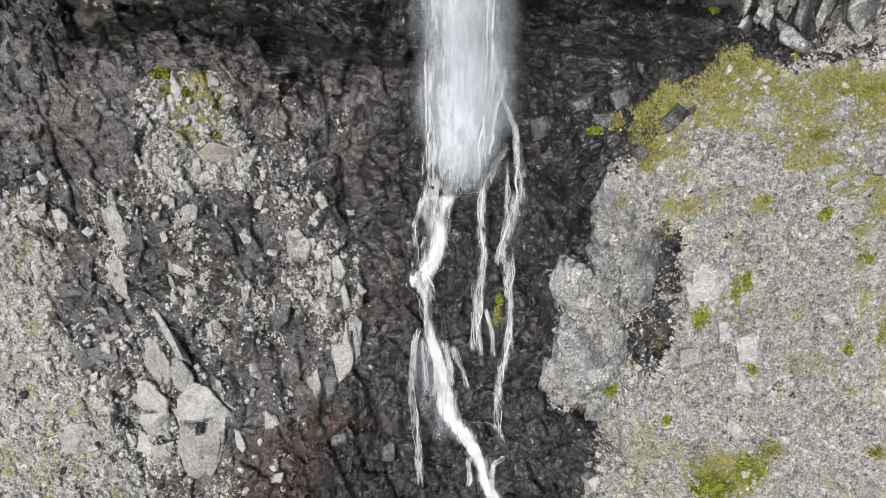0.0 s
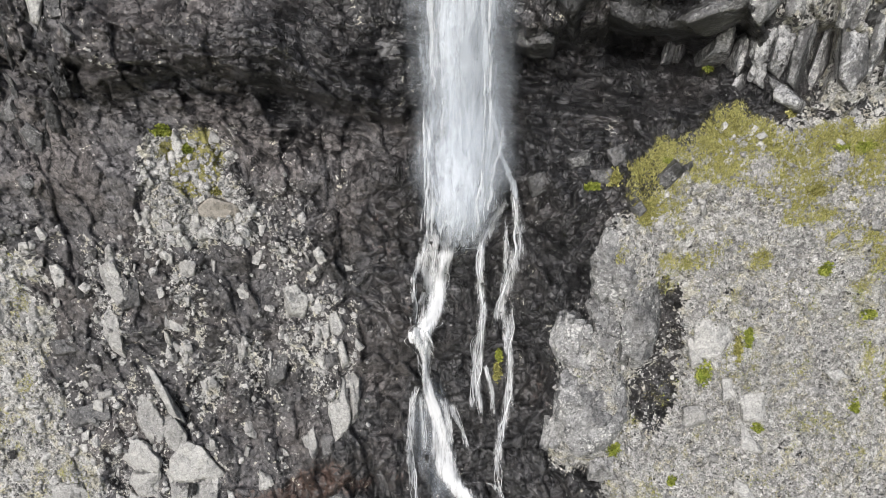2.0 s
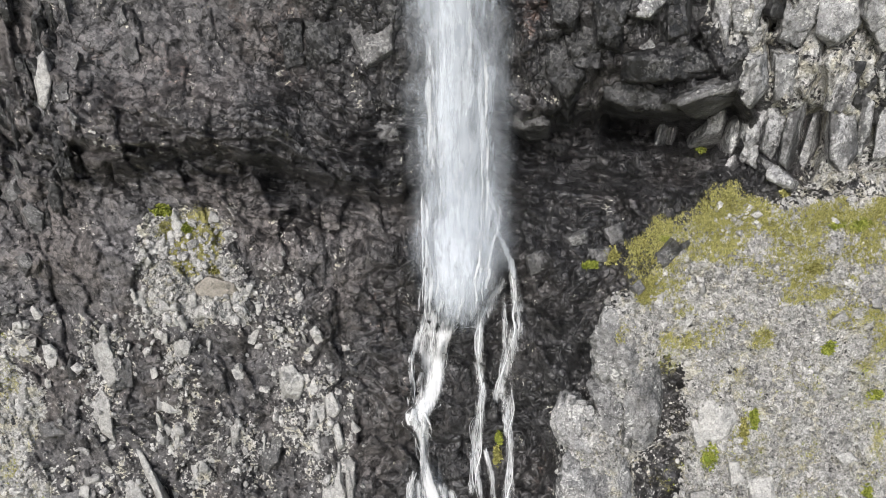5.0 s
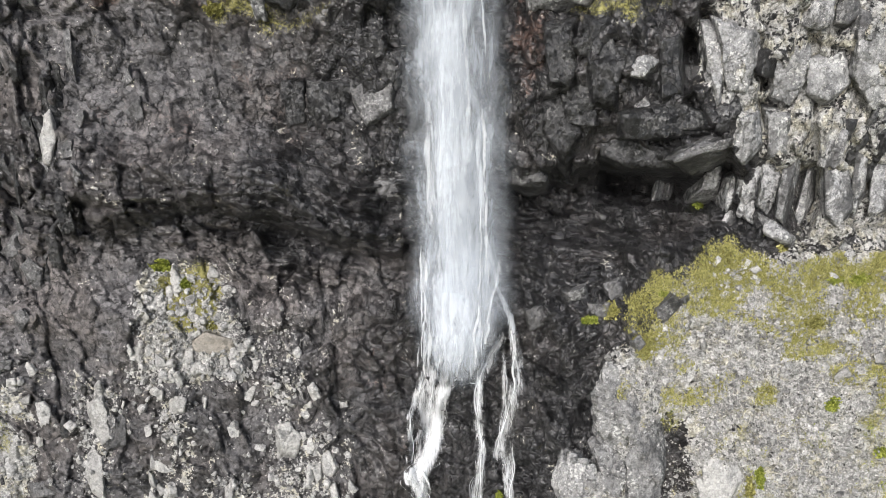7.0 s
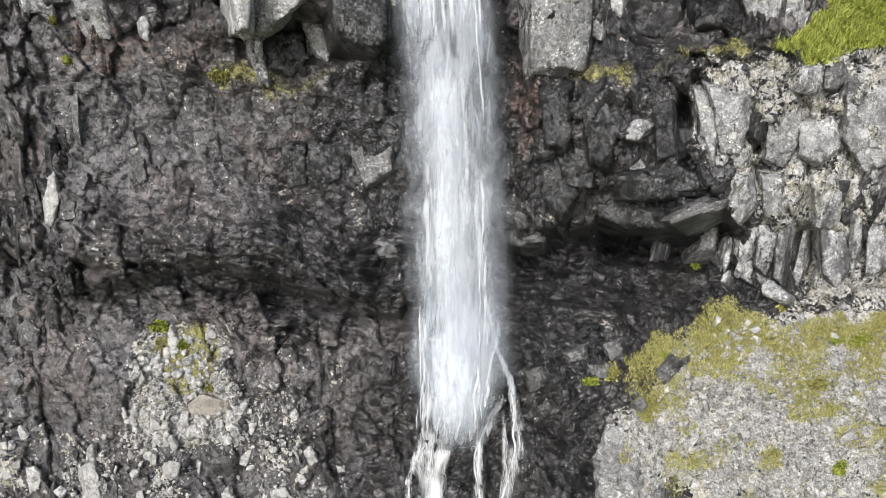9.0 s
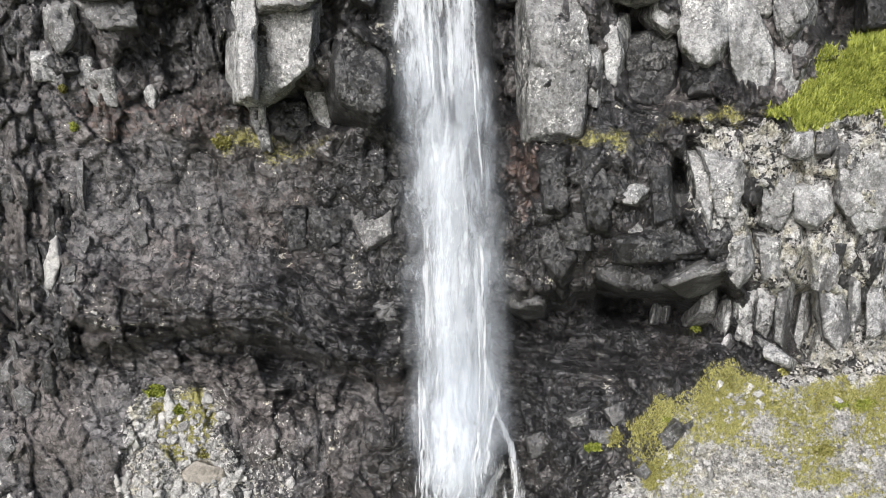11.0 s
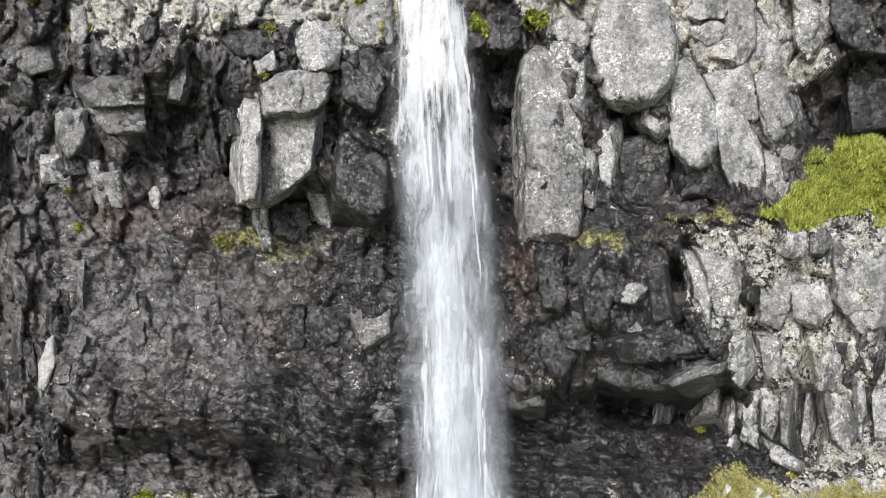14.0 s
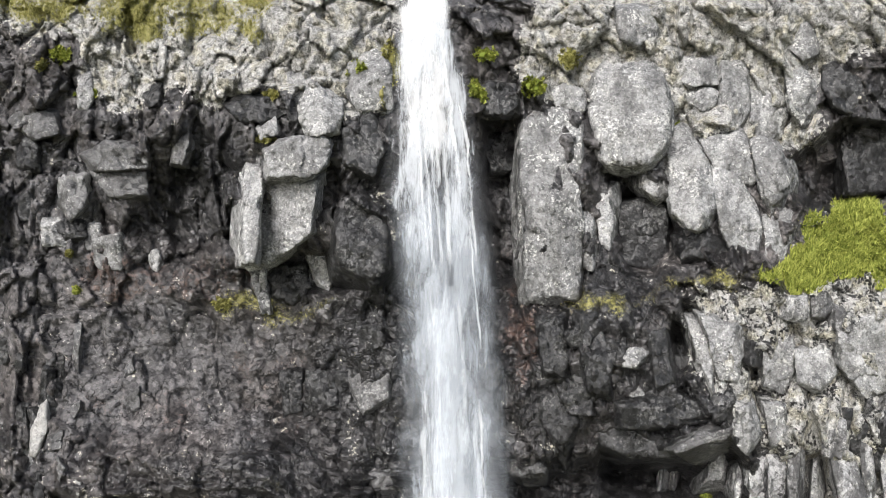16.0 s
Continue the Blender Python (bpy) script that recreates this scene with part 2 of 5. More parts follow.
# ---- noise over arrays ----
def dice(i, j, k, seed):
    n = (i.astype(np.int64) * 374761393 + j.astype(np.int64) * 668265263 + k * 2147483647 + seed * 1274126177) & 0xFFFFFFFF
    n = ((n ^ (n >> 13)) * 1274126177) & 0xFFFFFFFF
    n = ((n ^ (n >> 15)) * 2246822519) & 0xFFFFFFFF
    return ((n ^ (n >> 16)) & 0xFFFFFF) / float(0xFFFFFF)


def soft_noise(u, v, seed=0):
    i, j = np.floor(u), np.floor(v)
    a, b = u - i, v - j
    a, b = a * a * (3 - 2 * a), b * b * (3 - 2 * b)
    n00, n10 = dice(i, j, 0, seed), dice(i + 1, j, 0, seed)
    n01, n11 = dice(i, j + 1, 0, seed), dice(i + 1, j + 1, 0, seed)
    return (n00 * (1 - a) + n10 * a) * (1 - b) + (n01 * (1 - a) + n11 * a) * b - 0.5


def rough_noise(u, v, octaves=5, seed=0, gain=0.5):
    total, size = np.zeros_like(u), 1.0
    for o in range(octaves):
        total = total + size * soft_noise(u * 2**o + 17.3 * o, v * 2**o - 9.1 * o, seed + o)
        size *= gain
    return total


def facets(u, v, seed, tilt=0.6):
    """Broken rock: every cell is a plane of its own height and tilt. Gives the height and the distance to the joint."""
    i, j = np.floor(u), np.floor(v)
    best, second, height = np.full(u.shape, 9.0), np.full(u.shape, 9.0), np.zeros_like(u)
    for di in (-1, 0, 1):
        for dj in (-1, 0, 1):
            ci, cj = i + di, j + dj
            du, dv = u - ci - dice(ci, cj, 1, seed), v - cj - dice(ci, cj, 2, seed)
            far = np.hypot(du, dv)
            mine = dice(ci, cj, 3, seed) - 0.5 + tilt * (du * (dice(ci, cj, 4, seed) - 0.5) + dv * (dice(ci, cj, 5, seed) - 0.5)) * 2
            near = far < best
            second = np.where(near, best, np.minimum(second, far))
            height = np.where(near, mine, height)
            best = np.where(near, far, best)
    return height, second - best


def ease(x, low, high):
    t = np.clip((x - low) / (high - low), 0, 1)
    return t * t * (3 - 2 * t)


def blob(x, z, cx, cz, rx, rz, soft=0.5, lean=0.0):
    """1 inside an ellipse, easing to 0 outside."""
    c, s = math.cos(radians(lean)), math.sin(radians(lean))
    u, v = (x - cx) * c + (z - cz) * s, -(x - cx) * s + (z - cz) * c
    return 1 - ease(np.hypot(u / rx, v / rz), 1 - soft, 1 + soft)


def area(x, z, corners, soft=0.8):
    """1 inside a polygon, easing to 0 over soft metres at its edge."""
    inside, near = np.zeros(x.shape, bool), np.full(x.shape, 1e9)
    for (ax, az), (bx, bz) in zip(corners, corners[1:] + corners[:1]):
        if az != bz:
            inside ^= ((az > z) != (bz > z)) & (x < (bx - ax) * (z - az) / (bz - az) + ax)
        t = np.clip(((x - ax) * (bx - ax) + (z - az) * (bz - az)) / ((bx - ax) ** 2 + (bz - az) ** 2), 0, 1)
        near = np.minimum(near, np.hypot(x - ax - t * (bx - ax), z - az - t * (bz - az)))
    return ease(np.where(inside, near, -near), -soft, soft)


# ---- the shape of the cliff ----
HEART = np.array([0.1, 0.15, 0.0])  # the middle of the gorge, towards which the relief swells


def batter(z):
    """How far back the mean face stands at a height: a steep cliff, below it a slope, above it a hillside."""
    y = 40 + 0.3076 * np.minimum(z, 5.0) - 0.538 * 2 * np.logaddexp(0, (-34.65 - z) / 2)
    return y + 1.45 * np.maximum(z - 5.0, 0)


GRASS_BANK = [(9.2, -26.1), (10.7, -24.8), (12.6, -24.1), (14.7, -22.7), (17.2, -22.7), (19.2, -23.9), (20.7, -23.1), (22.7, -23.5), (30, -23.0), (30, -27.5), (22.5, -27.4), (20.1, -28.4), (17.7, -27.7), (15.7, -27.4), (13.8, -27.7), (12.9, -29.0), (12.1, -31.0), (10.0, -28.4)]
SCREE = [(9.8, -29.0), (11.8, -27.4), (12.8, -25.0), (15.3, -23.5), (19.5, -23.3), (40, -22.5), (40, -60), (9.6, -60), (10.1, -42.8), (7.4, -42.0), (7.1, -36.9), (7.9, -35.6), (9.7, -34.6)]
DARK_GAP = [(12.6, -33.0), (14.3, -32.6), (15.2, -36.8), (14.6, -39.5), (13.3, -41.6), (11.8, -41.0), (11.6, -38.1), (13.4, -36.9)]
STONY_PATCH = [(-17.9, -26.4), (-16.6, -24.6), (-15.3, -24.2), (-12.4, -24.6), (-12.4, -26.4), (-11.3, -27.7), (-11.3, -29.7), (-12.2, -30.6), (-14.5, -30.7), (-17.8, -29.8), (-18.1, -27.7)]
LEFT_SCREE = [(-40, -29), (-29.5, -31.0), (-25.4, -31.3), (-25.0, -32.4), (-27.0, -33.1), (-26.2, -34.4), (-25.2, -36.4), (-25.4, -39.2), (-24.5, -39.5), (-24.3, -41.3), (-23.5, -42.8), (-22.4, -44.3), (-21.9, -45.9), (-20.4, -47.7), (-18, -60), (-40, -60)]
SLAB_FIELD = [(-22.8, -40.6), (-19.6, -38.2), (-17.2, -40.6), (-14.7, -43.0), (-14.2, -48.1), (-14, -54), (-24, -54), (-22.7, -48.1)]
LEFT_SLOPE = [(-30, -30), (-19, -29), (-12, -28), (-8, -29), (-5, -36), (-4.5, -42), (-9, -44), (-14, -50), (-30, -50)]
RED_EARTH = [(-15.7, -47.4), (-13.3, -45.2), (-10.2, -43.9), (-8.6, -42.8), (-3.7, -42.9), (-3.4, -43.8), (-7.2, -45.1), (-8.7, -46.4), (-10.3, -52), (-15.0, -52)]
TRAINS = [
    [(-17.2, -31.1), (-15.3, -31.1), (-15.2, -33.7), (-16.1, -34.9), (-17.6, -34.5)],
    [(-10.2, -26.2), (-9.0, -27.0), (-9.0, -28.7), (-8.2, -30.8), (-10.3, -32.9), (-11.2, -31.2), (-9.9, -29.1)],
    [(-11.0, -32.8), (-6.8, -33.3), (-6.1, -38.1), (-8.6, -40.5), (-9.2, -38.1), (-10.6, -36.9)],
    [(-14.2, -36.0), (-11.7, -36.3), (-11.1, -39.0), (-13.3, -39.4)],
    [(-18.5, -29.1), (-11.2, -29.1), (-11.3, -30.8), (-18.7, -30.9)],
    [(-22.2, -30.9), (-19.6, -31.6), (-20.2, -37.6), (-22.3, -37.0)],
]
TOP_BANK = [(18.4, -7.9), (19.5, -6.8), (20.4, -6.0), (22.0, -5.5), (22.9, -5.7), (23.4, -6.6), (24.9, -7.8), (24.8, -9.0), (22.1, -9.1), (20.3, -9.5), (18.7, -10.0), (18.0, -9.0)]
MOSS_LEDGE = [(5.4, -10.3), (7.5, -9.7), (12.1, -9.7), (14.8, -9.4), (18.2, -8.5), (18.8, -9.4), (15.7, -10.6), (12.1, -10.6), (8.1, -10.6)]
LEDGE_LEFT = [(-12.2, -9.9), (-10.5, -10.2), (-8, -10.6), (-4, -10.4), (-3, -10.9), (-7, -11.2), (-9.3, -12.6), (-10.0, -13.6), (-10.4, -12), (-11.6, -11.4)]
TOP_GRASS = [(-19.7, 3.2), (-18.8, 4.7), (-40, 5.4), (-40, 10), (-6, 10), (-8.9, 5.4), (-9.4, 3.8), (-11.9, 3.1), (-15.0, 2.8), (-17.5, 3.5)]
DRY_OUTCROP = [(12.5, -10.5), (17, -9.9), (19, -9.9), (24, -8.0), (24.5, -6.2), (40, -6), (40, -24), (20.5, -23), (18.5, -20), (16.5, -17), (14.5, -15.5), (13.2, -12.5)]
DRY_TOP_R = [(4.5, 9), (4.5, 1.5), (6, 0.5), (8.0, 1.0), (12.6, -0.5), (12.6, -1.9), (16.9, -2.2), (20.4, -1.9), (20.7, 2.0), (22.3, 2.0), (24.5, 3.0), (40, 3), (40, 9)]
DRY_TOP_L = [(-40, 4), (-20.3, 4.2), (-20.0, -0.2), (-17.5, -0.4), (-14.1, 0.2), (-10.0, 0.4), (-8.1, 0.6), (-5.6, -0.8), (-2.8, -0.4), (-2.9, 9), (-40, 9)]


# hollows that go deep into the rock, and how deep
RECESSES = [
    ([(12.0, -12.1), (13.1, -12.1), (12.9, -14.7), (12.3, -14.4)], 2.2),
    ([(8.8, -3.8), (10.8, -3.7), (11.0, -5.0), (12.2, -5.5), (12.0, -6.6), (9.4, -5.5)], 2.2),
    ([(19.1, -3.2), (20.2, -2.5), (22.1, -1.1), (26.0, -1.6), (26.0, -5.2), (22.0, -5.5), (20.1, -5.7), (19.1, -4.9)], 3.0),
    ([(-14.8, -3.7), (-13.5, -0.7), (-11.3, -3.7), (-11.0, -7.8), (-14.4, -7.8)], 1.2),
    ([(2.3, -1.2), (4.1, -1.0), (4.6, -3.7), (4.5, -9.6), (2.7, -9.6)], 1.6),
    ([(8.5, -17.8), (9.7, -19.5), (12.7, -18.8), (14.6, -18.2), (15.7, -18.1), (15.9, -19.3), (15.5, -19.9), (14.5, -20.7), (8.5, -20.1)], 2.0),
    ([(19.2, -18.7), (20.4, -18.1), (20.6, -20.5), (20.1, -22.0)], 2.2),
    ([(15.8, -12.0), (16.3, -11.9), (16.6, -13.9), (16.0, -13.9)], 1.6),
    ([(10.9, -37.5), (13.1, -37.3), (15.4, -36.7), (15.6, -38.8), (13.4, -40.3), (11.5, -39.8)], 0.6),
    ([(8.1, -42.4), (9.6, -42.5), (11.5, -43.2), (11.8, -45.2), (10.7, -44.9)], 1.4),
    ([(-22.2, -42.2), (-20.5, -42.4), (-18.7, -43.5), (-20.4, -44.0), (-21.8, -44.1)], 0.9),
    ([(-18.2, -39.4), (-16.5, -40.0), (-16.5, -41.8), (-17.2, -41.2)], 0.9),
]


def relief(x, z):
    """Metres by which the rock stands out from the mean face."""
    wx, wz = x + 1.4 * rough_noise(x / 5, z / 5, 4, 11), z + 1.4 * rough_noise(x / 5, z / 5, 4, 12)
    scree, left = area(x, z, SCREE, 1.2), area(x, z, LEFT_SCREE, 1.5)
    loose = np.maximum(scree, left)
    d = 1.6 * rough_noise(x / 9, z / 9, 4, 3)
    # undercut band below the cliff, and the shoulder of the slope beneath it
    d -= 1.3 * blob(x, z, -4, -21.3, 19, 2.4, 0.5)
    d -= 3.2 * blob(x, z, 9.5, -20.6, 6.5, 1.9, 0.4)
    d -= 2.4 * blob(x, z, 13.2, -12.4, 0.9, 1.7, 0.3) + 2.6 * blob(x, z, 9.6, -18.4, 1.3, 1.3, 0.35) + 1.8 * blob(x, z, 17.0, -14.5, 0.6, 1.4, 0.3)
    d -= 2.0 * blob(x, z, 19.6, -18.9, 0.6, 2.2, 0.3) + 1.8 * blob(x, z, 15.1, -18.9, 0.5, 1.6, 0.3) + 2.2 * blob(x, z, 22.5, -4.5, 2.2, 1.2, 0.4)
    d -= 2.2 * blob(x, z, 11.0, -6.8, 1.6, 2.4, 0.3) + 2.0 * blob(x, z, -6.2, -9.0, 2.6, 1.0, 0.4) + 1.6 * blob(x, z, -24.5, -15, 1.2, 4, 0.4)
    d += 1.8 * ease(-z, 24, 27) * (1 - ease(-z, 30, 44))
    # hollow beside the fall, and the scooped wall left of it
    d -= 2.6 * blob(x, z, 3.3, -6.5, 1.4, 5.0, 0.5)
    d -= 1.6 * blob(x, z, -11, -14.5, 8.5, 4.5, 0.7)
    d += 1.5 * blob(x, z, -9, -2.0, 9, 6.0, 0.5) * ease(z, -9.8, -8.8)
    d -= 1.8 * blob(x, z, -14.5, -6.0, 2.0, 3.2, 0.5)
    d += 1.6 * blob(x, z, 16, -14.0, 11, 5.2, 0.3)
    d -= 1.8 * blob(x, z, 13.2, -18.9, 4.5, 1.1, 0.5)
    d += 1.4 * scree
    d += 0.9 * blob(x, z, 10.9, -32.3, 1.7, 3.5, 0.3) + 1.1 * blob(x, z, 9.1, -39, 2.1, 3.5, 0.3)
    d -= 0.6 * area(x, z, DARK_GAP, 0.6)
    d -= 0.8 * blob(x, z, 1.2, -40, 3.0, 10, 0.6)
    for hole, deep in RECESSES:
        d -= deep * area(x, z, hole, 0.35)
    # broken rock at three sizes, calmer on loose ground and on the scoured wall
    calm = np.maximum.reduce([0.8 * area(x, z, LEFT_SLOPE, 2.0), 0.9 * blob(x, z, -20, -26, 9, 4, 0.4), blob(x, z, -11, -14.5, 10, 5.5, 0.4), 0.4 * blob(x, z, -6, -29, 4, 4, 0.5)])
    hard = (1 - 0.8 * loose) * (1 - 0.65 * calm)
    h, joint = facets(wx / 3.4, wz / 4.6, 21)
    d += 1.1 * h * hard - 0.35 * np.exp(-joint * 10) * hard
    h, joint = facets(wx / 1.7, wz / 4.2, 24, 0.5)
    d += (0.8 * h - 0.4 * np.exp(-joint * 8)) * np.maximum(ease(z, -10, -8), 0.8 * blob(x, z, 17, -15, 10, 6, 0.4)) * ease(np.abs(x), 2.5, 4.5)
    h, joint = facets(wx / 1.15 + 0.2 * wz, wz / 1.5, 22, 0.9)
    d += 0.75 * h * (0.25 + 0.75 * hard) - 0.3 * np.exp(-joint * 9) * hard
    h, joint = facets(wx / 0.45, wz / 0.55 - 0.3 * wx, 23)
    d += 0.27 * h * (0.5 + 0.5 * hard) - 0.05 * np.exp(-joint * 7)
    d += 0.14 * rough_noise(x / 0.5, z / 0.5, 3, 31)
    ropes = 1 - np.abs(rough_noise(wx / 3.2, wz / 0.75 + 0.25 * wx, 4, 33)) * 3
    lip = 0.6 * z + 0.4 * wz - (-20.2 - 0.13 * np.abs(x + 14) ** 1.3)  # long arched overhang left of the fall
    d += 2.6 * ease(lip, -0.9, 0.3) * (1 - ease(lip, 0.6, 5.5)) * blob(x, z, -10, -20.5, 11, 6, 0.4)
    d += 1.0 * ropes * np.maximum(blob(x, z, -5, -21.5, 20, 3.2, 0.5), 0.5 * blob(x, z, 8, -21, 7, 2.5, 0.5)) * hard
    ribs = 1 - np.abs(rough_noise(wx / 0.9, wz / 5.0, 3, 34)) * 3.5
    d += 0.3 * ribs * np.maximum(blob(x, z, -24, -16, 4.5, 11, 0.5), 0.7 * blob(x, z, 20, -19, 5, 4, 0.5)) * hard
    return d * ease(-z, -9, -5)


def ground_at(x, z, out=0.0):
    """Points of the rock surface, out metres in front of it."""
    x, z = np.atleast_1d(np.asarray(x, float)), np.atleast_1d(np.asarray(z, float))
    p = np.stack([x, batter(z), z], -1)
    way = HEART - p
    way /= np.linalg.norm(way, axis=-1, keepdims=True)
    return p + way * (relief(x, z) + out)[..., None]


def spot(x, z, out=0.0):
    return Vector(ground_at(x, z, out)[0])


def calm_at(x, z, out):
    """In front of the rock, by its coarse shape alone, as thrown water goes."""
    p = np.stack([x, batter(z), z], -1)
    way = HEART - p
    way /= np.linalg.norm(way, axis=-1, keepdims=True)
    return p + way * out[..., None]


def cover(x, z):
    """What lies on the rock: dry pale rock, plants, rusty earth, as weights."""
    wx, wz = x + 1.6 * rough_noise(x / 2.5, z / 2.5, 5, 41), z + 1.6 * rough_noise(x / 2.5, z / 2.5, 5, 42)
    pale = np.maximum.reduce([area(wx, wz, s, 0.9) * k for s, k in ((SCREE, 0.86), (LEFT_SCREE, 0.85), (STONY_PATCH, 0.85), (SLAB_FIELD, 0.3), *((p, 0.42) for p in TRAINS), (DRY_OUTCROP, 0.66), (DRY_TOP_R, 1.4), (DRY_TOP_L, 1.35), (TOP_BANK, 0.8))])
    pale = pale * (1 - 0.7 * area(wx, wz, DARK_GAP, 0.5))
    drawn = rough_noise((x + 0.25 * (z + 34) * np.sign(x) * np.minimum(np.abs(x) / 14, 1)) / 0.8, z / 3.6, 4, 46)
    pale = np.maximum(pale, area(x, z, LEFT_SLOPE, 2.0) * (-0.05 + 1.0 * drawn))
    pale += 0.3 * rough_noise(x / 1.2, z / 1.7, 4, 43) + 0.03
    green = np.maximum.reduce([area(wx, wz, s, 0.8) * k for s, k in ((GRASS_BANK, 0.5), (TOP_BANK, 0.95), (MOSS_LEDGE, 0.6), (LEDGE_LEFT, 0.5), (TOP_GRASS, 0.62), (SCREE, 0.33), (LEFT_SCREE, 0.36))])
    green = np.maximum(green, 0.75 * blob(wx, wz, -14.2, -26.0, 2.0, 2.0, 0.4))
    green = np.maximum(green, 0.75 * blob(wx, wz, -2.6, 1.5, 0.8, 1.6, 0.4))
    green = np.maximum(green, 0.8 * blob(wx, wz, 18.5, -46.5, 2.6, 1.8, 0.4))
    green += 0.5 * rough_noise(x / 1.5, z / 1.5, 4, 44) - 0.02
    rust = np.maximum.reduce([area(wx, wz, RED_EARTH, 1.2) * 1.0, blob(wx, wz, 4.3, -12, 1.2, 3.6, 0.5) * 0.8, blob(wx, wz, -15.5, -9.2, 4.5, 1.2, 0.5) * 0.7, blob(wx, wz, -11, -14, 9, 5, 0.6) * 0.2])
    rust += 0.5 * rough_noise(x / 2.0, z / 2.0, 4, 45)
    # lightens dark rock: drier stone, and sky sheen put into its colour
    damp = np.maximum.reduce([0.7 * blob(x, z, -17, -14, 8, 5.0, 0.5), 1.2 * blob(x, z, -21, -11.5, 6, 4.5, 0.4), 1.0 * blob(x, z, -20, -27, 8, 5, 0.4), 0.65 * area(x, z, LEFT_SLOPE, 3.0), 1.15 * blob(x, z, -17, -27, 11, 4.5, 0.4), 0.7 * blob(x, z, -6, -24.5, 5, 1.6, 0.5), 0.45 * ease(z, -9.5, -8), 0.25 * blob(x, z, 9, -13.5, 5, 3.2, 0.4), 0.6 * blob(x, z, -21, -24, 6, 7, 0.5), 0.3 * blob(x, z, -6, -30, 4.2, 6.5, 0.4), 1.3 * blob(x, z, -22, -11, 7, 4.5, 0.3), 0.5 * blob(x, z, -6, -38, 5, 7, 0.4)])
    # right undercut darkened: wet rock, and the overhang's shade put into the colour
    damp *= 1 - 0.9 * blob(x, z, 9.5, -20.5, 5.5, 2.8, 0.4)
    damp += 0.5 * rough_noise(x / 3, z / 3, 4, 47)
    return np.stack([pale, green, rust, damp], -1).clip(0, 1)


def sheet_mesh(name, verts, quads, material):
    me = bpy.data.meshes.new(name)
    me.vertices.add(len(verts))
    me.vertices.foreach_set("co", np.ascontiguousarray(verts, np.float32).ravel())
    me.loops.add(quads.size)
    me.loops.foreach_set("vertex_index", np.ascontiguousarray(quads, np.int32).ravel())
    me.polygons.add(len(quads))
    me.polygons.foreach_set("loop_start", np.arange(len(quads), dtype=np.int32) * quads.shape[1])
    me.polygons.foreach_set("use_smooth", np.ones(len(quads), bool))
    me.update(calc_edges=True)
    me.materials.append(material)
    return me


def build_cliff():
    xs = np.concatenate([np.linspace(-120, -34, 40, endpoint=False), np.arange(-34, 34, 0.105), np.linspace(34, 120, 40)])
    zs = np.concatenate([np.linspace(60, 8, 30, endpoint=False), np.arange(8, -35, -0.1), np.arange(-35, -52, -0.075), np.linspace(-52.1, -64, 20)])
    gx, gz = np.meshgrid(xs, zs)
    x, z = gx.ravel(), gz.ravel()
    pts, tint = ground_at(x, z), cover(x, z)
    n, r = len(xs), len(zs)
    a = (np.arange(r - 1)[:, None] * n + np.arange(n - 1)[None]).ravel()
    quads = np.stack([a, a + n, a + n + 1, a + 1], -1)
    cx, cz = x[a], z[a]
    side = cx + 1.2 * rough_noise(cx / 3, cz / 3, 3, 51)
    low = cz + 1.5 * rough_noise(cx / 3, cz / 3, 3, 52) < -22.5
    kinds = {
        "cliff_wall": (~low, "steep dark basalt cliff with wet and weathered faces", "cliff"),
        "scree_slope": (low & (side > 6.8), "pale scree slope of gravel with grassy patches below the cliff", "slope"),
        "rock_slope": (low & (side < -2.6), "dark broken rock slope strewn with pale stones", "slope"),
        "stream_bed": (low & (side >= -2.6) & (side <= 6.8), "wet black rock bed under the cascade", "stream bed"),
    }
    for name, (mask, label, category) in kinds.items():
        used, index = np.unique(quads[mask], return_inverse=True)
        me = sheet_mesh(name, pts[used], index.reshape(-1, 4), CLIFF)
        layer = me.color_attributes.new("cover", "FLOAT_COLOR", "POINT")
        layer.data.foreach_set("color", tint[used].astype(np.float32).ravel())
        tagged(new(name, me), label, category, kind="structure")


build_cliff()


def valley_floor():
    m = Nodes("valley_grass")
    col = m.ramp(m.noise(0.05, 6), (0.3, (0.05, 0.06, 0.02)), (0.7, (0.13, 0.13, 0.05)))
    mat = m.surface(col, 0.9, m.bump(m.noise(2, 5), 0.5, 0.2), 0.2)
    g = np.concatenate([-np.geomspace(3000, 20, 30), np.linspace(-15, 15, 7), np.geomspace(20, 3000, 30)])
    gx, gy = np.meshgrid(g, g)
    x, y = gx.ravel(), gy.ravel()
    z = -60 + 2.5 * rough_noise(x / 40, y / 40, 3, 61)
    n = len(g)
    a = (np.arange(n - 1)[:, None] * n + np.arange(n - 1)[None]).ravel()
    me = sheet_mesh("ground", np.stack([x, y, z], -1), np.stack([a, a + 1, a + n + 1, a + n], -1), mat)
    tagged(new("ground", me), "grassy valley floor at the foot of the cliff", "ground", kind="structure")


valley_floor()


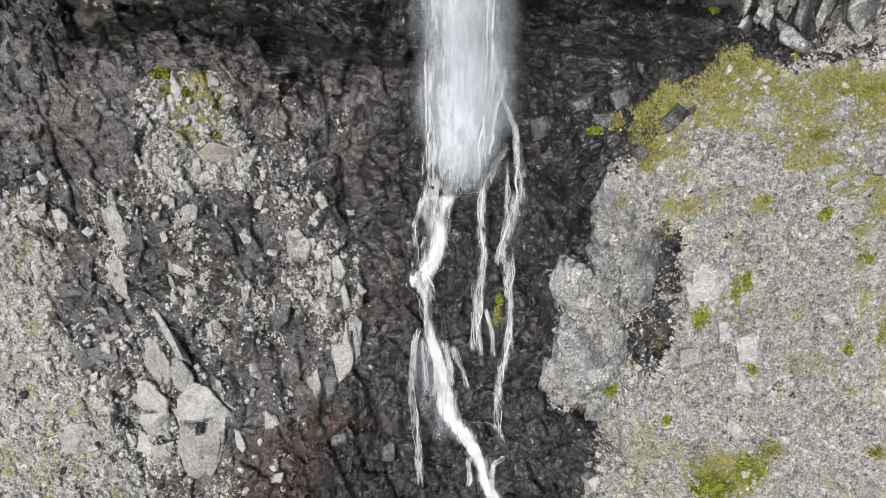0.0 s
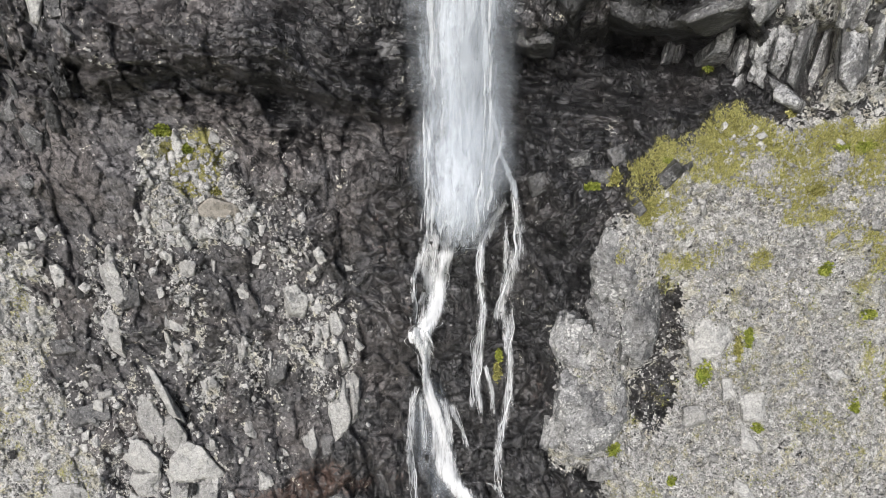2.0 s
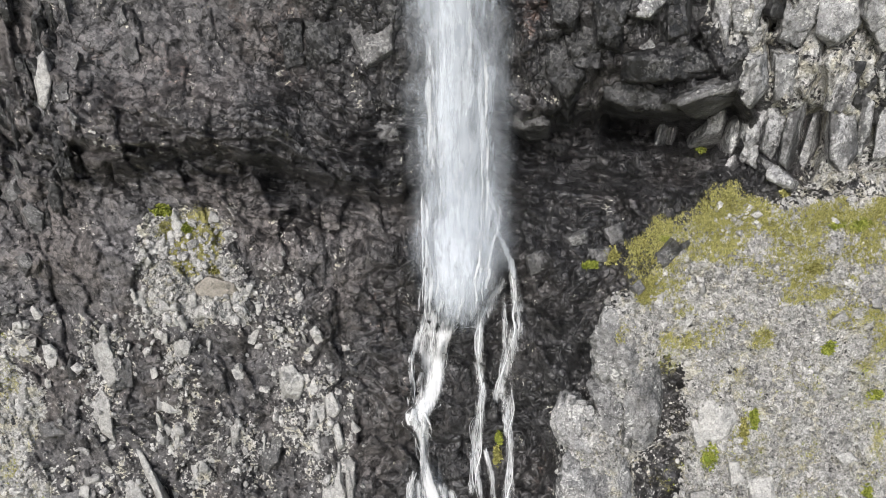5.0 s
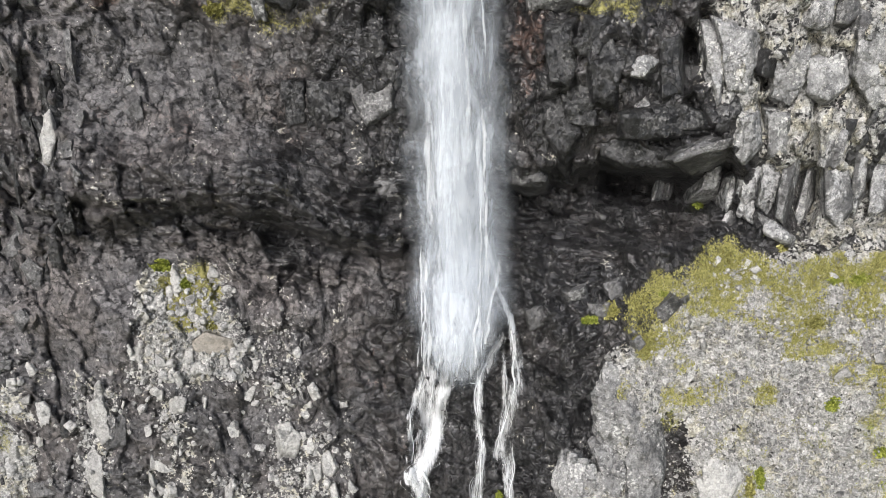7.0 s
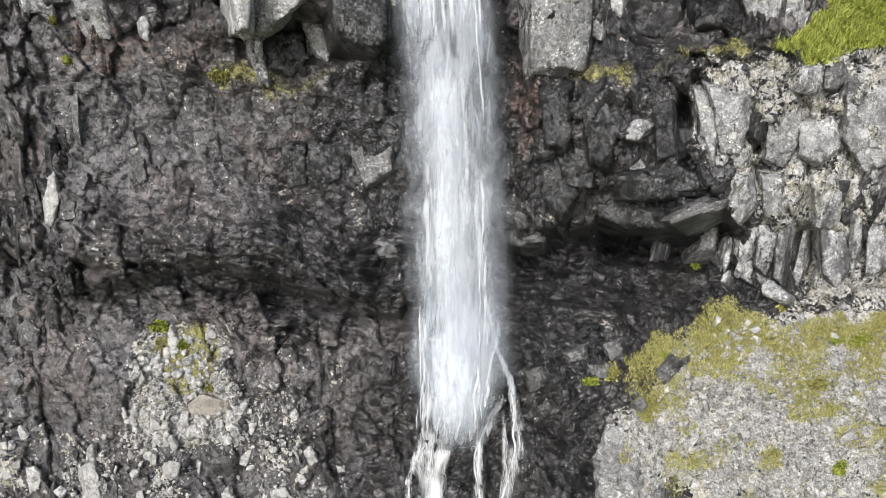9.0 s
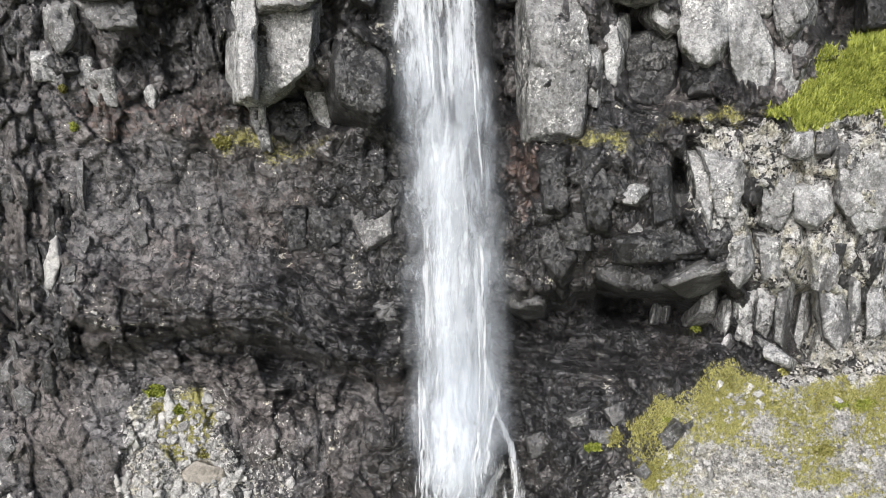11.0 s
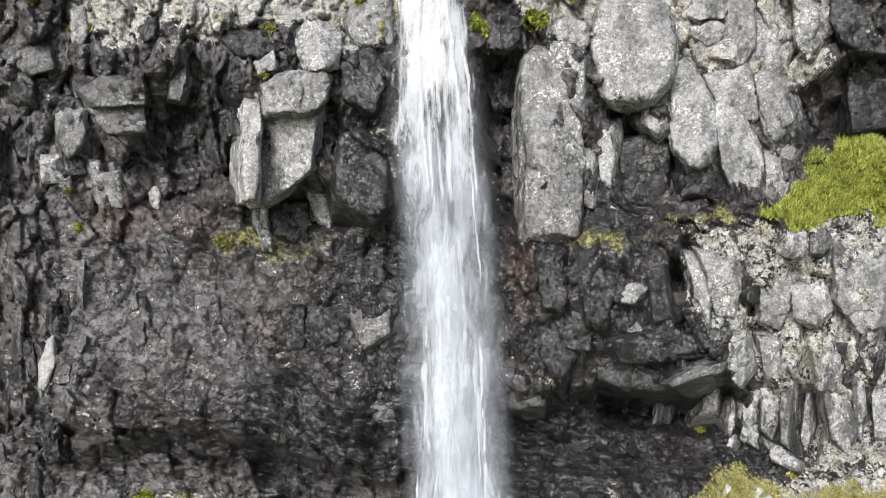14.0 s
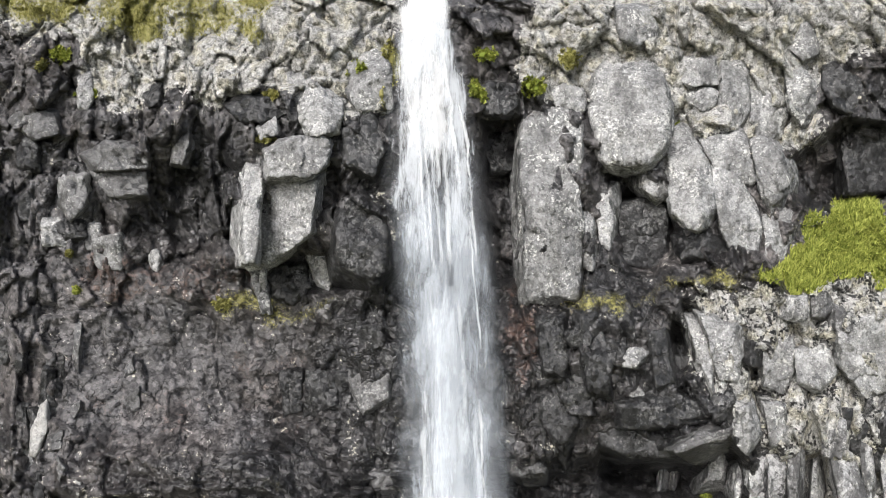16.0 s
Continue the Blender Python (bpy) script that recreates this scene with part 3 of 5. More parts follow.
# ---- loose rock ----
def cube_grid(n):
    """Unit directions and quads of a cube's faces, n squares a side, welded."""
    where, quads = {}, []
    t = np.tan(np.linspace(-0.25, 0.25, n + 1) * math.pi)
    for axis in range(3):
        for sign in (-1, 1):
            ids = np.zeros((n + 1, n + 1), int)
            for i in range(n + 1):
                for j in range(n + 1):
                    c = [0.0, 0.0, 0.0]
                    c[axis], c[(axis + 1) % 3], c[(axis + 2) % 3] = sign, t[i], t[j]
                    ids[i, j] = where.setdefault(tuple(round(v, 5) for v in c), len(where))
            for i in range(n):
                for j in range(n):
                    q = [ids[i, j], ids[i + 1, j], ids[i + 1, j + 1], ids[i, j + 1]]
                    quads.append(q if sign > 0 else q[::-1])
    return np.array(list(where), float), np.array(quads)


GRIDS = {}


def rock_shape(seed, half, n=8, chops=7, skew=0.12, crisp=16.0, rough=0.05, taper=0.0, low=0.62, chip=0.0):
    """A broken block: six skewed sides and some corners knocked off, with a rough skin."""
    if n not in GRIDS:
        GRIDS[n] = cube_grid(n)
    dirs, quads = GRIDS[n]
    rnd = np.random.RandomState(seed)
    normals = [np.eye(3)[k] * s for k in range(3) for s in (-1, 1)]
    normals = [v + rnd.uniform(-skew, skew, 3) for v in normals]
    dist = [1.0] * 6
    for _ in range(chops):
        v = rnd.normal(size=3)
        v /= np.linalg.norm(v)
        normals.append(v)
        dist.append(np.abs(v).sum() * rnd.uniform(low, low + 0.3))
    normals = np.array([v / np.linalg.norm(v) for v in normals])
    away = np.maximum(dirs @ normals.T, 1e-4) / np.array(dist)
    r = (away**crisp).sum(1) ** (-1 / crisp)
    v = dirs * r[:, None] * np.array(half)
    size = float(np.mean(half))
    f, a = 1.2 / size, seed * 3.7
    bumps = rough_noise(v[:, 0] * f + v[:, 1] * f * 0.7 + a, v[:, 2] * f - v[:, 1] * f * 0.6, 4, seed % 97)
    h, joint = facets(v[:, 0] * f * 1.7 + v[:, 1] * f + a, v[:, 2] * f * 1.3 + v[:, 1] * f * 0.5, seed % 89)
    v = v * (1 + rough * (1.6 * bumps + 1.5 * h - 0.8 * np.exp(-joint * 7)))[:, None]
    if chip:  # spalled faces, in metres
        h, joint = facets((v[:, 0] + 0.6 * v[:, 1]) / 0.75 + a, (v[:, 2] + 0.5 * v[:, 1]) / 0.9, (seed + 7) % 83, 0.9)
        h2, joint2 = facets((v[:, 0] + 0.7 * v[:, 1]) / 0.3 - a, (v[:, 2] - 0.4 * v[:, 1]) / 0.36, (seed + 9) % 79, 0.9)
        v = v + dirs / np.linalg.norm(dirs, axis=1)[:, None] * (chip * (h - 0.5 * np.exp(-joint * 9)) + 0.4 * chip * h2)[:, None]
    if taper:
        k = 1 + taper * v[:, 2] / half[2]
        v[:, 0] *= k
        v[:, 1] *= k
    return v, quads


def rock_mesh(name, seed, half, material, **kw):
    v, q = rock_shape(seed, half, **kw)
    me = sheet_mesh(name, v, q, material)
    return me


def rock(name, x, z, w, h, deep, material, label, category, seed, group="", lean=0.0, pitch=0.0, turn=0.0, out=0.0, **kw):
    """One block on the rock face: width, height along the face and depth in metres; lean: degrees, top to the right."""
    ob = new(name, rock_mesh(name, seed, (w / 2, deep / 2, h / 2), material, **kw))
    ob.matrix_world = Matrix.Translation(spot(x, z, out)) @ pose(0, 0, 0, pitch, lean, turn)
    return tagged(ob, label, category, group)



def slope_pitch(z):
    """Degrees by which the mean face leans back at a height."""
    return -math.degrees(math.atan(float(batter(np.array(z + 0.5)) - batter(np.array(z - 0.5)))))


# kind: name, material, label, category, group, squares a side, how crisp its edges are, spall in metres
KINDS = {
    "column": ("standing_rock", GREY, "weathered grey basalt column with white lichen specks", "rock", "blocks of the cliff", 32, 34, 0.16),
    "boulder": ("boulder", GREY, "rounded grey basalt boulder wedged between the columns", "boulder", "blocks of the cliff", 32, 13, 0.14),
    "grey": ("rock_block", GREY, "grey broken basalt block with pale lichen in the cliff", "rock", "blocks of the cliff", 20, 24, 0.13),
    "dark": ("rock_block", DARK, "black wet basalt block in the shaded cliff", "rock", "blocks of the cliff", 20, 28, 0.13),
    "slate": ("rock_slab", SLATE, "damp dark grey basalt slab on the wet wall", "rock", "blocks of the cliff", 18, 30, 0.09),
    "rib": ("rock_rib", STREAKED, "thin wet-streaked grey basalt rib under the outcrop", "rock", "ribs of the outcrop", 16, 20, 0.07),
    "slab": ("stone_slab", PALE, "pale grey angular slab lying on the dark slope", "stone", "fallen stones", 20, 28, 0.1),
    "stone": ("stone", PALE, "pale weathered stone resting on the dark slope", "stone", "fallen stones", 10, 22, 0.03),
    "tan": ("stone_slab", TAN, "smooth tan slab bedded in the stony patch", "stone", "fallen stones", 16, 14, 0.02),
    "dry": ("rock_outcrop", DRY, "dry grey cracked rock face beside the stream", "rock", "rocks beside the stream", 32, 34, 0.28),
    "bedded": ("boulder", PALE, "pale grey rock bedded in the scree slope", "boulder", "rocks of the scree", 14, 16, 0.05),
}
made = 0


def hewn(kind, lift, deep, outline):
    """A block whose sides follow an outline on the face (x, z round it): lift and deep, how far its middle and its front stand out."""
    global made
    made += 1
    name, material, label, category, group, n, crisp, spall = KINDS[kind]
    rnd = np.random.RandomState(4000 + made)
    c = np.array(outline, float)
    if (c[:, 0] * np.roll(c[:, 1], -1) - np.roll(c[:, 0], -1) * c[:, 1]).sum() < 0:
        c = c[::-1]
    mid = (c.max(0) + c.min(0)) / 2
    c = (c - mid) * (1.18 if kind == "column" else 1.12 if n > 16 else 1.05)
    half = np.abs(c).max(0)
    edge = np.roll(c, -1, 0) - c
    normal = np.stack([edge[:, 1], -edge[:, 0]], -1) / np.maximum(np.linalg.norm(edge, axis=1), 1e-6)[:, None]
    dist = np.maximum((normal * c).sum(1), 0.12 * half.min())
    # side planes lean in towards the front; two or three planes make the front
    lean = radians(3) + rnd.uniform(0, radians(14), len(c))
    planes = [(a * math.cos(k), math.sin(k), b * math.cos(k)) for (a, b), k in zip(normal, lean)]
    far = [d * math.cos(k) for d, k in zip(dist, lean)]
    for _ in range(3):
        v = np.array([rnd.uniform(-0.5, 0.5), 1.0, rnd.uniform(-0.25, 0.5)])
        planes.append(v / np.linalg.norm(v))
        far.append(deep * rnd.uniform(0.8, 1.05))
    rel = relief(np.append(c[:, 0] * 0.9, 0) + mid[0], np.append(c[:, 1] * 0.9, 0) + mid[1])
    deep *= 0.7
    base = np.percentile(rel, 60) + 0.2 * lift - 0.12
    planes.append((0, -1, 0))
    far.append(base - rel.min() + 0.4)
    if n not in GRIDS:
        GRIDS[n] = cube_grid(n)
    dirs, quads = GRIDS[n]
    dirs = dirs * np.array([half[0], (deep + far[-1]) / 2, half[1]])
    away = np.maximum(dirs @ np.array(planes).T, 1e-4) / np.array(far)
    v = dirs / ((away**crisp).sum(1) ** (1 / crisp))[:, None]
    a = 3.7 * made
    way = v / np.linalg.norm(v, axis=1)[:, None]
    h, joint = facets((v[:, 0] + 0.6 * v[:, 1]) / 0.8 + a, (v[:, 2] + 0.5 * v[:, 1]) / 1.1, made % 83, 0.9)
    h2, joint2 = facets((v[:, 0] + 0.7 * v[:, 1]) / 0.33 - a, (v[:, 2] - 0.4 * v[:, 1]) / 0.4, made % 79, 0.9)
    bumps = rough_noise(v[:, 0] / 1.6 + v[:, 1] + a, v[:, 2] / 1.6 - v[:, 1], 4, made % 97)
    v = v + way * (spall * (h - 0.5 * np.exp(-joint * 9) + 0.4 * h2 - 0.2 * np.exp(-joint2 * 7)) + 1.6 * spall * bumps)[:, None]
    pts = calm_at(v[:, 0] + mid[0], v[:, 2] + mid[1], v[:, 1] + base)
    seat = calm_at(mid[:1], mid[1:], np.array([base]))[0]
    ob = new(name, sheet_mesh(name, pts - seat, quads[:, ::-1], material))
    ob.location = seat
    return tagged(ob, label, category, group)


def blocks():
    # the columns beside the fall
    hewn("column", 0.6, 1.5, [(4.7, -1.8), (5.3, -1.4), (6.9, -1.2), (7.5, -1.9), (7.5, -4.6), (7.4, -7.8), (7.2, -9.7), (4.7, -9.8), (4.5, -6.6), (4.4, -3.7)])
    hewn("boulder", 1.2, 1.9, [(8.2, 0.8), (8.8, 1.6), (10.0, 1.9), (11.4, 1.8), (12.3, 0.8), (12.5, -0.7), (12.2, -2.5), (11.2, -3.5), (9.8, -3.7), (8.7, -3.4), (8.3, -2.2), (8.1, -0.7)])
    hewn("grey", 0.3, 0.8, [(10.9, -3.7), (12.4, -2.9), (12.7, -4.0), (12.3, -5.0), (11.6, -5.3), (10.8, -4.6)])
    hewn("column", 0.8, 1.4, [(12.4, -2.3), (13.2, -1.9), (14.1, -2.6), (14.7, -4.0), (14.8, -5.8), (14.3, -6.6), (13.2, -6.5), (12.5, -5.8)])
    hewn("column", 0.5, 1.3, [(14.8, -3.8), (15.9, -4.0), (16.6, -5.2), (17.2, -6.6), (17.0, -7.9), (15.8, -8.1), (14.9, -6.6), (14.7, -5.2)])
    hewn("grey", 0.3, 0.9, [(14.1, -2.2), (16.3, -1.8), (16.7, -2.5), (16.9, -4.6), (16.2, -4.4), (14.8, -3.7)])
    hewn("boulder", 0.7, 1.4, [(16.7, -2.3), (17.5, -2.0), (18.5, -2.8), (19.0, -4.0), (18.8, -5.2), (17.8, -5.9), (17.2, -5.0), (17.0, -3.7)])
    hewn("grey", 0.5, 0.8, [(17.0, 0.5), (18.2, 0.2), (18.8, -0.7), (18.4, -1.9), (17.2, -2.0), (16.8, -1.0)])
    hewn("grey", 0.5, 0.8, [(18.9, 1.6), (19.8, 1.8), (20.4, 0.8), (20.5, -0.4), (19.7, -1.3), (19.0, -0.4)])
    hewn("grey", 0.5, 0.7, [(13.4, 0.3), (14.5, 0.7), (15.1, 0.4), (14.8, -0.4), (14.0, -0.7), (13.4, -0.3)])
    hewn("dark", 0.4, 0.9, [(21.0, 1.6), (21.6, 1.9), (22.9, 1.4), (23.0, 0.2), (22.3, -0.8), (21.4, -0.4), (21.0, 0.5)])
    hewn("dark", -0.6, 0.8, [(22.1, -1.1), (24.3, -0.7), (25.1, -4.6), (22.0, -4.9), (21.8, -3.1)])
    hewn("grey", 0.4, 0.6, [(7.6, -5.5), (8.1, -5.3), (8.3, -6.6), (8.2, -8.7), (7.6, -8.7)])
    hewn("grey", 0.5, 0.6, [(8.3, -5.0), (9.1, -4.9), (9.3, -6.0), (9.1, -7.8), (8.5, -7.5)])
    hewn("dark", -0.5, 0.6, [(9.7, -5.6), (11.9, -5.4), (12.2, -6.6), (12.0, -8.7), (9.7, -8.7)])
    hewn("grey", 0.5, 0.7, [(6.1, 0.3), (6.8, 0.8), (7.7, 0.5), (7.8, -0.4), (7.5, -0.9), (6.3, -0.7)])
    hewn("dark", 0.3, 0.8, [(2.1, 0.5), (2.7, 0.9), (4.0, 0.8), (4.1, -0.4), (3.6, -0.9), (2.3, -0.9)])
    hewn("grey", 0.1, 0.8, [(17.4, -6.2), (18.9, -5.9), (19.1, -7.2), (18.5, -8.4), (17.3, -8.7)])
    hewn("dark", 0.1, 0.8, [(12.8, -7.2), (14.3, -6.9), (15.5, -7.5), (15.2, -8.4), (13.0, -8.4)])
    hewn("dark", 0.3, 0.9, [(2.1, -2.2), (3.8, -1.8), (4.4, -2.5), (4.1, -3.7), (2.7, -4.0)])
    hewn("grey", 0.3, 0.7, [(9.8, 4.8), (11.5, 4.9), (11.8, 3.5), (10.8, 2.8), (9.8, 3.2)])
    hewn("grey", 0.3, 0.7, [(15.3, 2.0), (16.7, 1.7), (16.8, -0.7), (16.0, -1.7), (15.1, -0.7)])
    hewn("grey", 0.2, 0.6, [(13.0, 2.0), (15.0, 2.2), (15.1, 0.8), (13.7, 0.7), (13.0, 1.1)])
    hewn("grey", 0.2, 0.6, [(19.3, 4.1), (20.5, 4.0), (20.7, 2.5), (19.8, 2.0), (19.0, 2.8)])
    # the grey mass left of the fall and the broken wall beyond it
    hewn("column", 0.7, 1.2, [(-10.7, -1.9), (-9.8, -1.5), (-9.8, -3.7), (-9.6, -6.1), (-9.9, -8.1), (-10.8, -8.1), (-11.2, -5.2), (-10.8, -3.7)])
    hewn("grey", 0.7, 0.8, [(-10.1, -1.5), (-9.0, -0.7), (-8.8, -1.8), (-9.9, -2.1)])
    hewn("column", 0.9, 1.5, [(-9.6, -2.6), (-8.7, -2.2), (-6.8, -1.9), (-6.2, -2.4), (-6.5, -3.4), (-7.3, -4.2), (-9.4, -4.2)])
    hewn("column", 1.0, 1.5, [(-9.6, -4.4), (-7.7, -4.2), (-5.9, -4.0), (-5.0, -4.6), (-5.6, -6.1), (-6.8, -6.9), (-7.1, -8.7), (-8.9, -8.8), (-9.5, -7.8)])
    hewn("column", 0.4, 0.6, [(-10.6, -8.0), (-10.0, -7.8), (-9.3, -9.6), (-9.2, -11.0), (-9.7, -11.0), (-10.2, -9.6)])
    hewn("column", 0.4, 0.6, [(-7.2, -8.3), (-6.3, -7.5), (-5.9, -9.0), (-6.1, -10.1), (-6.7, -9.6)])
    hewn("dark", 0.2, 0.6, [(-9.2, -8.7), (-7.4, -8.7), (-7.2, -10.1), (-7.9, -10.7), (-9.1, -10.4)])
    hewn("dark", 0.7, 1.2, [(-5.6, -5.8), (-4.3, -5.0), (-3.0, -6.6), (-2.8, -8.7), (-3.7, -9.5), (-5.5, -8.7), (-5.8, -7.2)])
    hewn("dark", 0.3, 0.9, [(-5.6, -1.5), (-3.8, -0.7), (-3.1, -2.5), (-3.7, -4.0), (-5.3, -3.4)])
    hewn("column", 0.5, 0.9, [(-8.1, 1.1), (-7.3, 1.2), (-5.6, -0.1), (-5.8, -1.5), (-7.3, -1.8), (-7.9, -0.4)])
    hewn("grey", 0.3, 0.8, [(-5.0, 1.7), (-3.8, 2.6), (-2.9, 2.0), (-2.8, -0.4), (-4.4, -0.6), (-5.2, 0.5)])
    hewn("dark", 0.4, 0.7, [(-16.3, 0.3), (-15.4, 0.8), (-15.3, -0.4), (-16.1, -0.6)])
    hewn("slate", 0.6, 1.0, [(-19.5, -2.9), (-18.2, -2.2), (-16.1, -2.5), (-16.1, -3.6), (-18.8, -3.8)])
    hewn("slate", 0.5, 0.7, [(-14.6, -1.8), (-13.8, -1.3), (-13.7, -2.5), (-14.0, -3.4), (-14.7, -3.3)])
    hewn("slate", 0.6, 0.8, [(-20.1, -3.3), (-19.4, -3.7), (-19.2, -5.5), (-20.1, -6.4), (-20.7, -5.5), (-20.5, -4.3)])
    hewn("dark", 0.3, 0.6, [(-21.1, -6.5), (-19.3, -6.4), (-19.3, -7.2), (-20.3, -7.5)])
    hewn("slate", 0.4, 0.7, [(-23.7, -1.2), (-23.1, -0.6), (-21.2, -0.7), (-20.9, -1.8), (-22.3, -2.1)])
    hewn("grey", 0.4, 0.5, [(-20.0, 1.1), (-19.3, 1.5), (-19.1, 0.2), (-19.4, -0.5), (-19.9, -0.3)])
    hewn("slate", 0.3, 0.6, [(-19.0, -3.9), (-16.3, -3.7), (-16.1, -5.0), (-17.8, -5.2)])
    hewn("dark", 0.4, 0.6, [(-11.7, -0.3), (-10.6, 0.2), (-8.7, 0.0), (-8.4, -0.7), (-9.6, -1.2), (-10.9, -1.2)])
    hewn("stone", 0.3, 0.5, [(-21.7, 3.6), (-21.4, 3.8), (-21.1, 3.5), (-21.2, 3.1), (-21.6, 3.2)])
    # the outcrop under the ledge
    hewn("column", 0.7, 0.8, [(13.0, -11.6), (13.8, -11.8), (14.5, -13.6), (14.5, -15.0), (14.0, -15.6), (13.6, -13.6)])
    hewn("grey", 0.4, 0.8, [(9.6, -13.3), (10.2, -12.9), (11.1, -13.1), (11.3, -14.0), (10.2, -13.9), (9.6, -14.7)])
    hewn("grey", 0.5, 0.6, [(9.9, -15.1), (10.5, -14.8), (10.9, -15.3), (10.8, -15.6), (10.0, -15.5)])
    hewn("dark", 0.5, 1.2, [(11.1, -15.0), (12.6, -15.1), (14.0, -15.8), (14.1, -16.5), (12.5, -16.7), (9.8, -16.6), (10.1, -15.8)])
    hewn("slate", 0.8, 1.1, [(12.2, -17.9), (13.4, -17.1), (15.2, -16.7), (15.7, -17.2), (14.6, -17.7), (12.8, -18.2)])
    hewn("column", 0.5, 1.0, [(17.0, -12.4), (17.8, -12.0), (18.7, -12.4), (18.7, -14.1), (18.1, -15.0), (17.1, -14.7)])
    hewn("column", 0.3, 0.9, [(13.9, -11.4), (15.7, -11.7), (16.0, -13.0), (15.6, -14.4), (14.7, -14.2), (14.2, -12.4)])
    hewn("grey", 0.3, 0.5, [(14.2, -18.5), (14.9, -18.2), (14.8, -19.5), (13.9, -19.6)])
    hewn("dark", 0.3, 0.9, [(5.1, -11.6), (6.6, -11.3), (6.8, -13.6), (6.6, -14.5), (5.4, -14.3)])
    hewn("dark", 0.3, 0.9, [(7.1, -11.9), (8.4, -11.6), (9.1, -13.6), (9.0, -15.3), (7.8, -15.0)])
    hewn("column", 0.3, 0.8, [(21.1, -11.7), (23.8, -11.3), (24.0, -14.7), (22.5, -15.0), (21.3, -13.6)])
    hewn("grey", 0.2, 0.8, [(18.9, -13.0), (20.5, -12.7), (21.0, -14.1), (20.1, -15.0), (18.9, -14.7)])
    hewn("grey", 0.3, 0.8, [(15.5, -15.8), (16.4, -15.7), (16.8, -17.2), (16.1, -18.0), (15.5, -17.5)])
    hewn("grey", 0.3, 0.8, [(17.0, -15.6), (18.2, -15.7), (18.3, -17.8), (17.3, -17.8)])
    hewn("slate", 0.4, 0.8, [(19.8, -10.4), (20.6, -10.1), (21.0, -10.8), (20.5, -11.4), (19.8, -11.3)])
    hewn("rib", 0.4, 0.6, [(16.1, -19.0), (17.1, -18.4), (17.0, -19.9), (16.5, -20.4), (16.1, -19.9)])
    hewn("rib", 0.4, 0.6, [(17.2, -17.8), (18.3, -17.6), (18.2, -19.6), (17.8, -20.9), (17.1, -20.3)])
    hewn("rib", 0.4, 0.6, [(18.3, -17.2), (19.0, -17.8), (18.9, -19.6), (18.7, -21.2), (18.2, -20.9)])
    hewn("rib", 0.4, 0.6, [(19.6, -18.2), (19.9, -17.8), (19.9, -20.5), (19.6, -21.4), (19.3, -20.8)])
    hewn("rib", 0.4, 0.6, [(20.4, -18.1), (21.8, -18.2), (22.4, -20.5), (21.7, -21.5), (20.9, -20.8)])
    hewn("rib", 0.4, 0.6, [(22.0, -17.5), (22.7, -17.2), (22.8, -19.3), (22.5, -20.5), (22.1, -19.6)])
    hewn("rib", 0.4, 0.6, [(23.0, -17.8), (23.8, -17.5), (24.4, -20.5), (23.3, -20.8)])
    hewn("rib", 0.4, 0.6, [(15.5, -19.0), (15.9, -18.7), (15.9, -20.2), (15.5, -20.7), (15.3, -20.0)])
    hewn("rib", 0.4, 0.6, [(11.5, -19.0), (11.8, -18.9), (11.6, -20.1), (11.3, -20.2)])
    hewn("rib", 0.4, 0.6, [(12.1, -19.1), (12.4, -19.1), (12.3, -20.1), (12.0, -20.1)])
    hewn("rib", 0.4, 0.6, [(17.3, -20.8), (18.3, -21.3), (19.3, -22.0), (19.2, -22.5), (17.7, -22.0)])
    hewn("slate", 0.5, 0.8, [(3.6, -18.5), (4.4, -18.0), (5.5, -18.7), (5.4, -19.3), (4.1, -19.4), (3.6, -19.1)])
    hewn("dark", 0.5, 1.1, [(9.3, -15.5), (11.2, -15.1), (13.9, -15.5), (14.2, -16.6), (12.0, -16.9), (9.5, -16.9)])
    hewn("dark", 0.5, 1.0, [(8.3, -16.6), (9.8, -16.9), (12.6, -17.2), (12.4, -18.4), (10.2, -18.3), (8.7, -17.8)])
    hewn("dark", 0.4, 0.9, [(5.2, -14.6), (7.0, -14.5), (7.4, -16.6), (6.5, -18.1), (5.4, -16.9)])
    hewn("dark", 0.3, 0.8, [(10.9, -12.1), (12.0, -11.9), (12.4, -14.6), (11.3, -14.8)])
    hewn("dark", 0.3, 0.8, [(14.3, -15.2), (15.3, -14.8), (15.8, -16.0), (15.3, -16.9), (14.4, -16.6)])
    # slabs on the left wall
    hewn("stone", 0.3, 0.5, [(-21.5, -16.3), (-21.0, -15.7), (-20.8, -17.0), (-21.3, -18.4), (-21.8, -18.3), (-21.8, -17.2)])
    hewn("slate", 0.25, 0.4, [(-19.7, -15.9), (-19.2, -15.6), (-19.2, -16.1), (-19.6, -16.8), (-19.9, -16.7)])
    hewn("slate", 0.25, 0.4, [(-20.7, -17.4), (-20.1, -17.1), (-20.1, -17.9), (-20.7, -18.1)])
    hewn("slate", 0.25, 0.4, [(-16.9, -14.1), (-16.5, -13.4), (-16.3, -14.1), (-16.8, -14.5)])
    hewn("slate", 0.25, 0.4, [(-17.0, -15.6), (-16.1, -14.9), (-16.0, -16.0), (-16.6, -16.2)])
    hewn("slate", 0.25, 0.4, [(-20.2, -18.5), (-19.8, -18.9), (-20.1, -19.5), (-20.3, -19.0)])
    hewn("slate", 0.25, 0.4, [(-19.6, -11.7), (-19.3, -11.8), (-19.3, -13.3), (-19.3, -14.3), (-19.7, -13.4)])
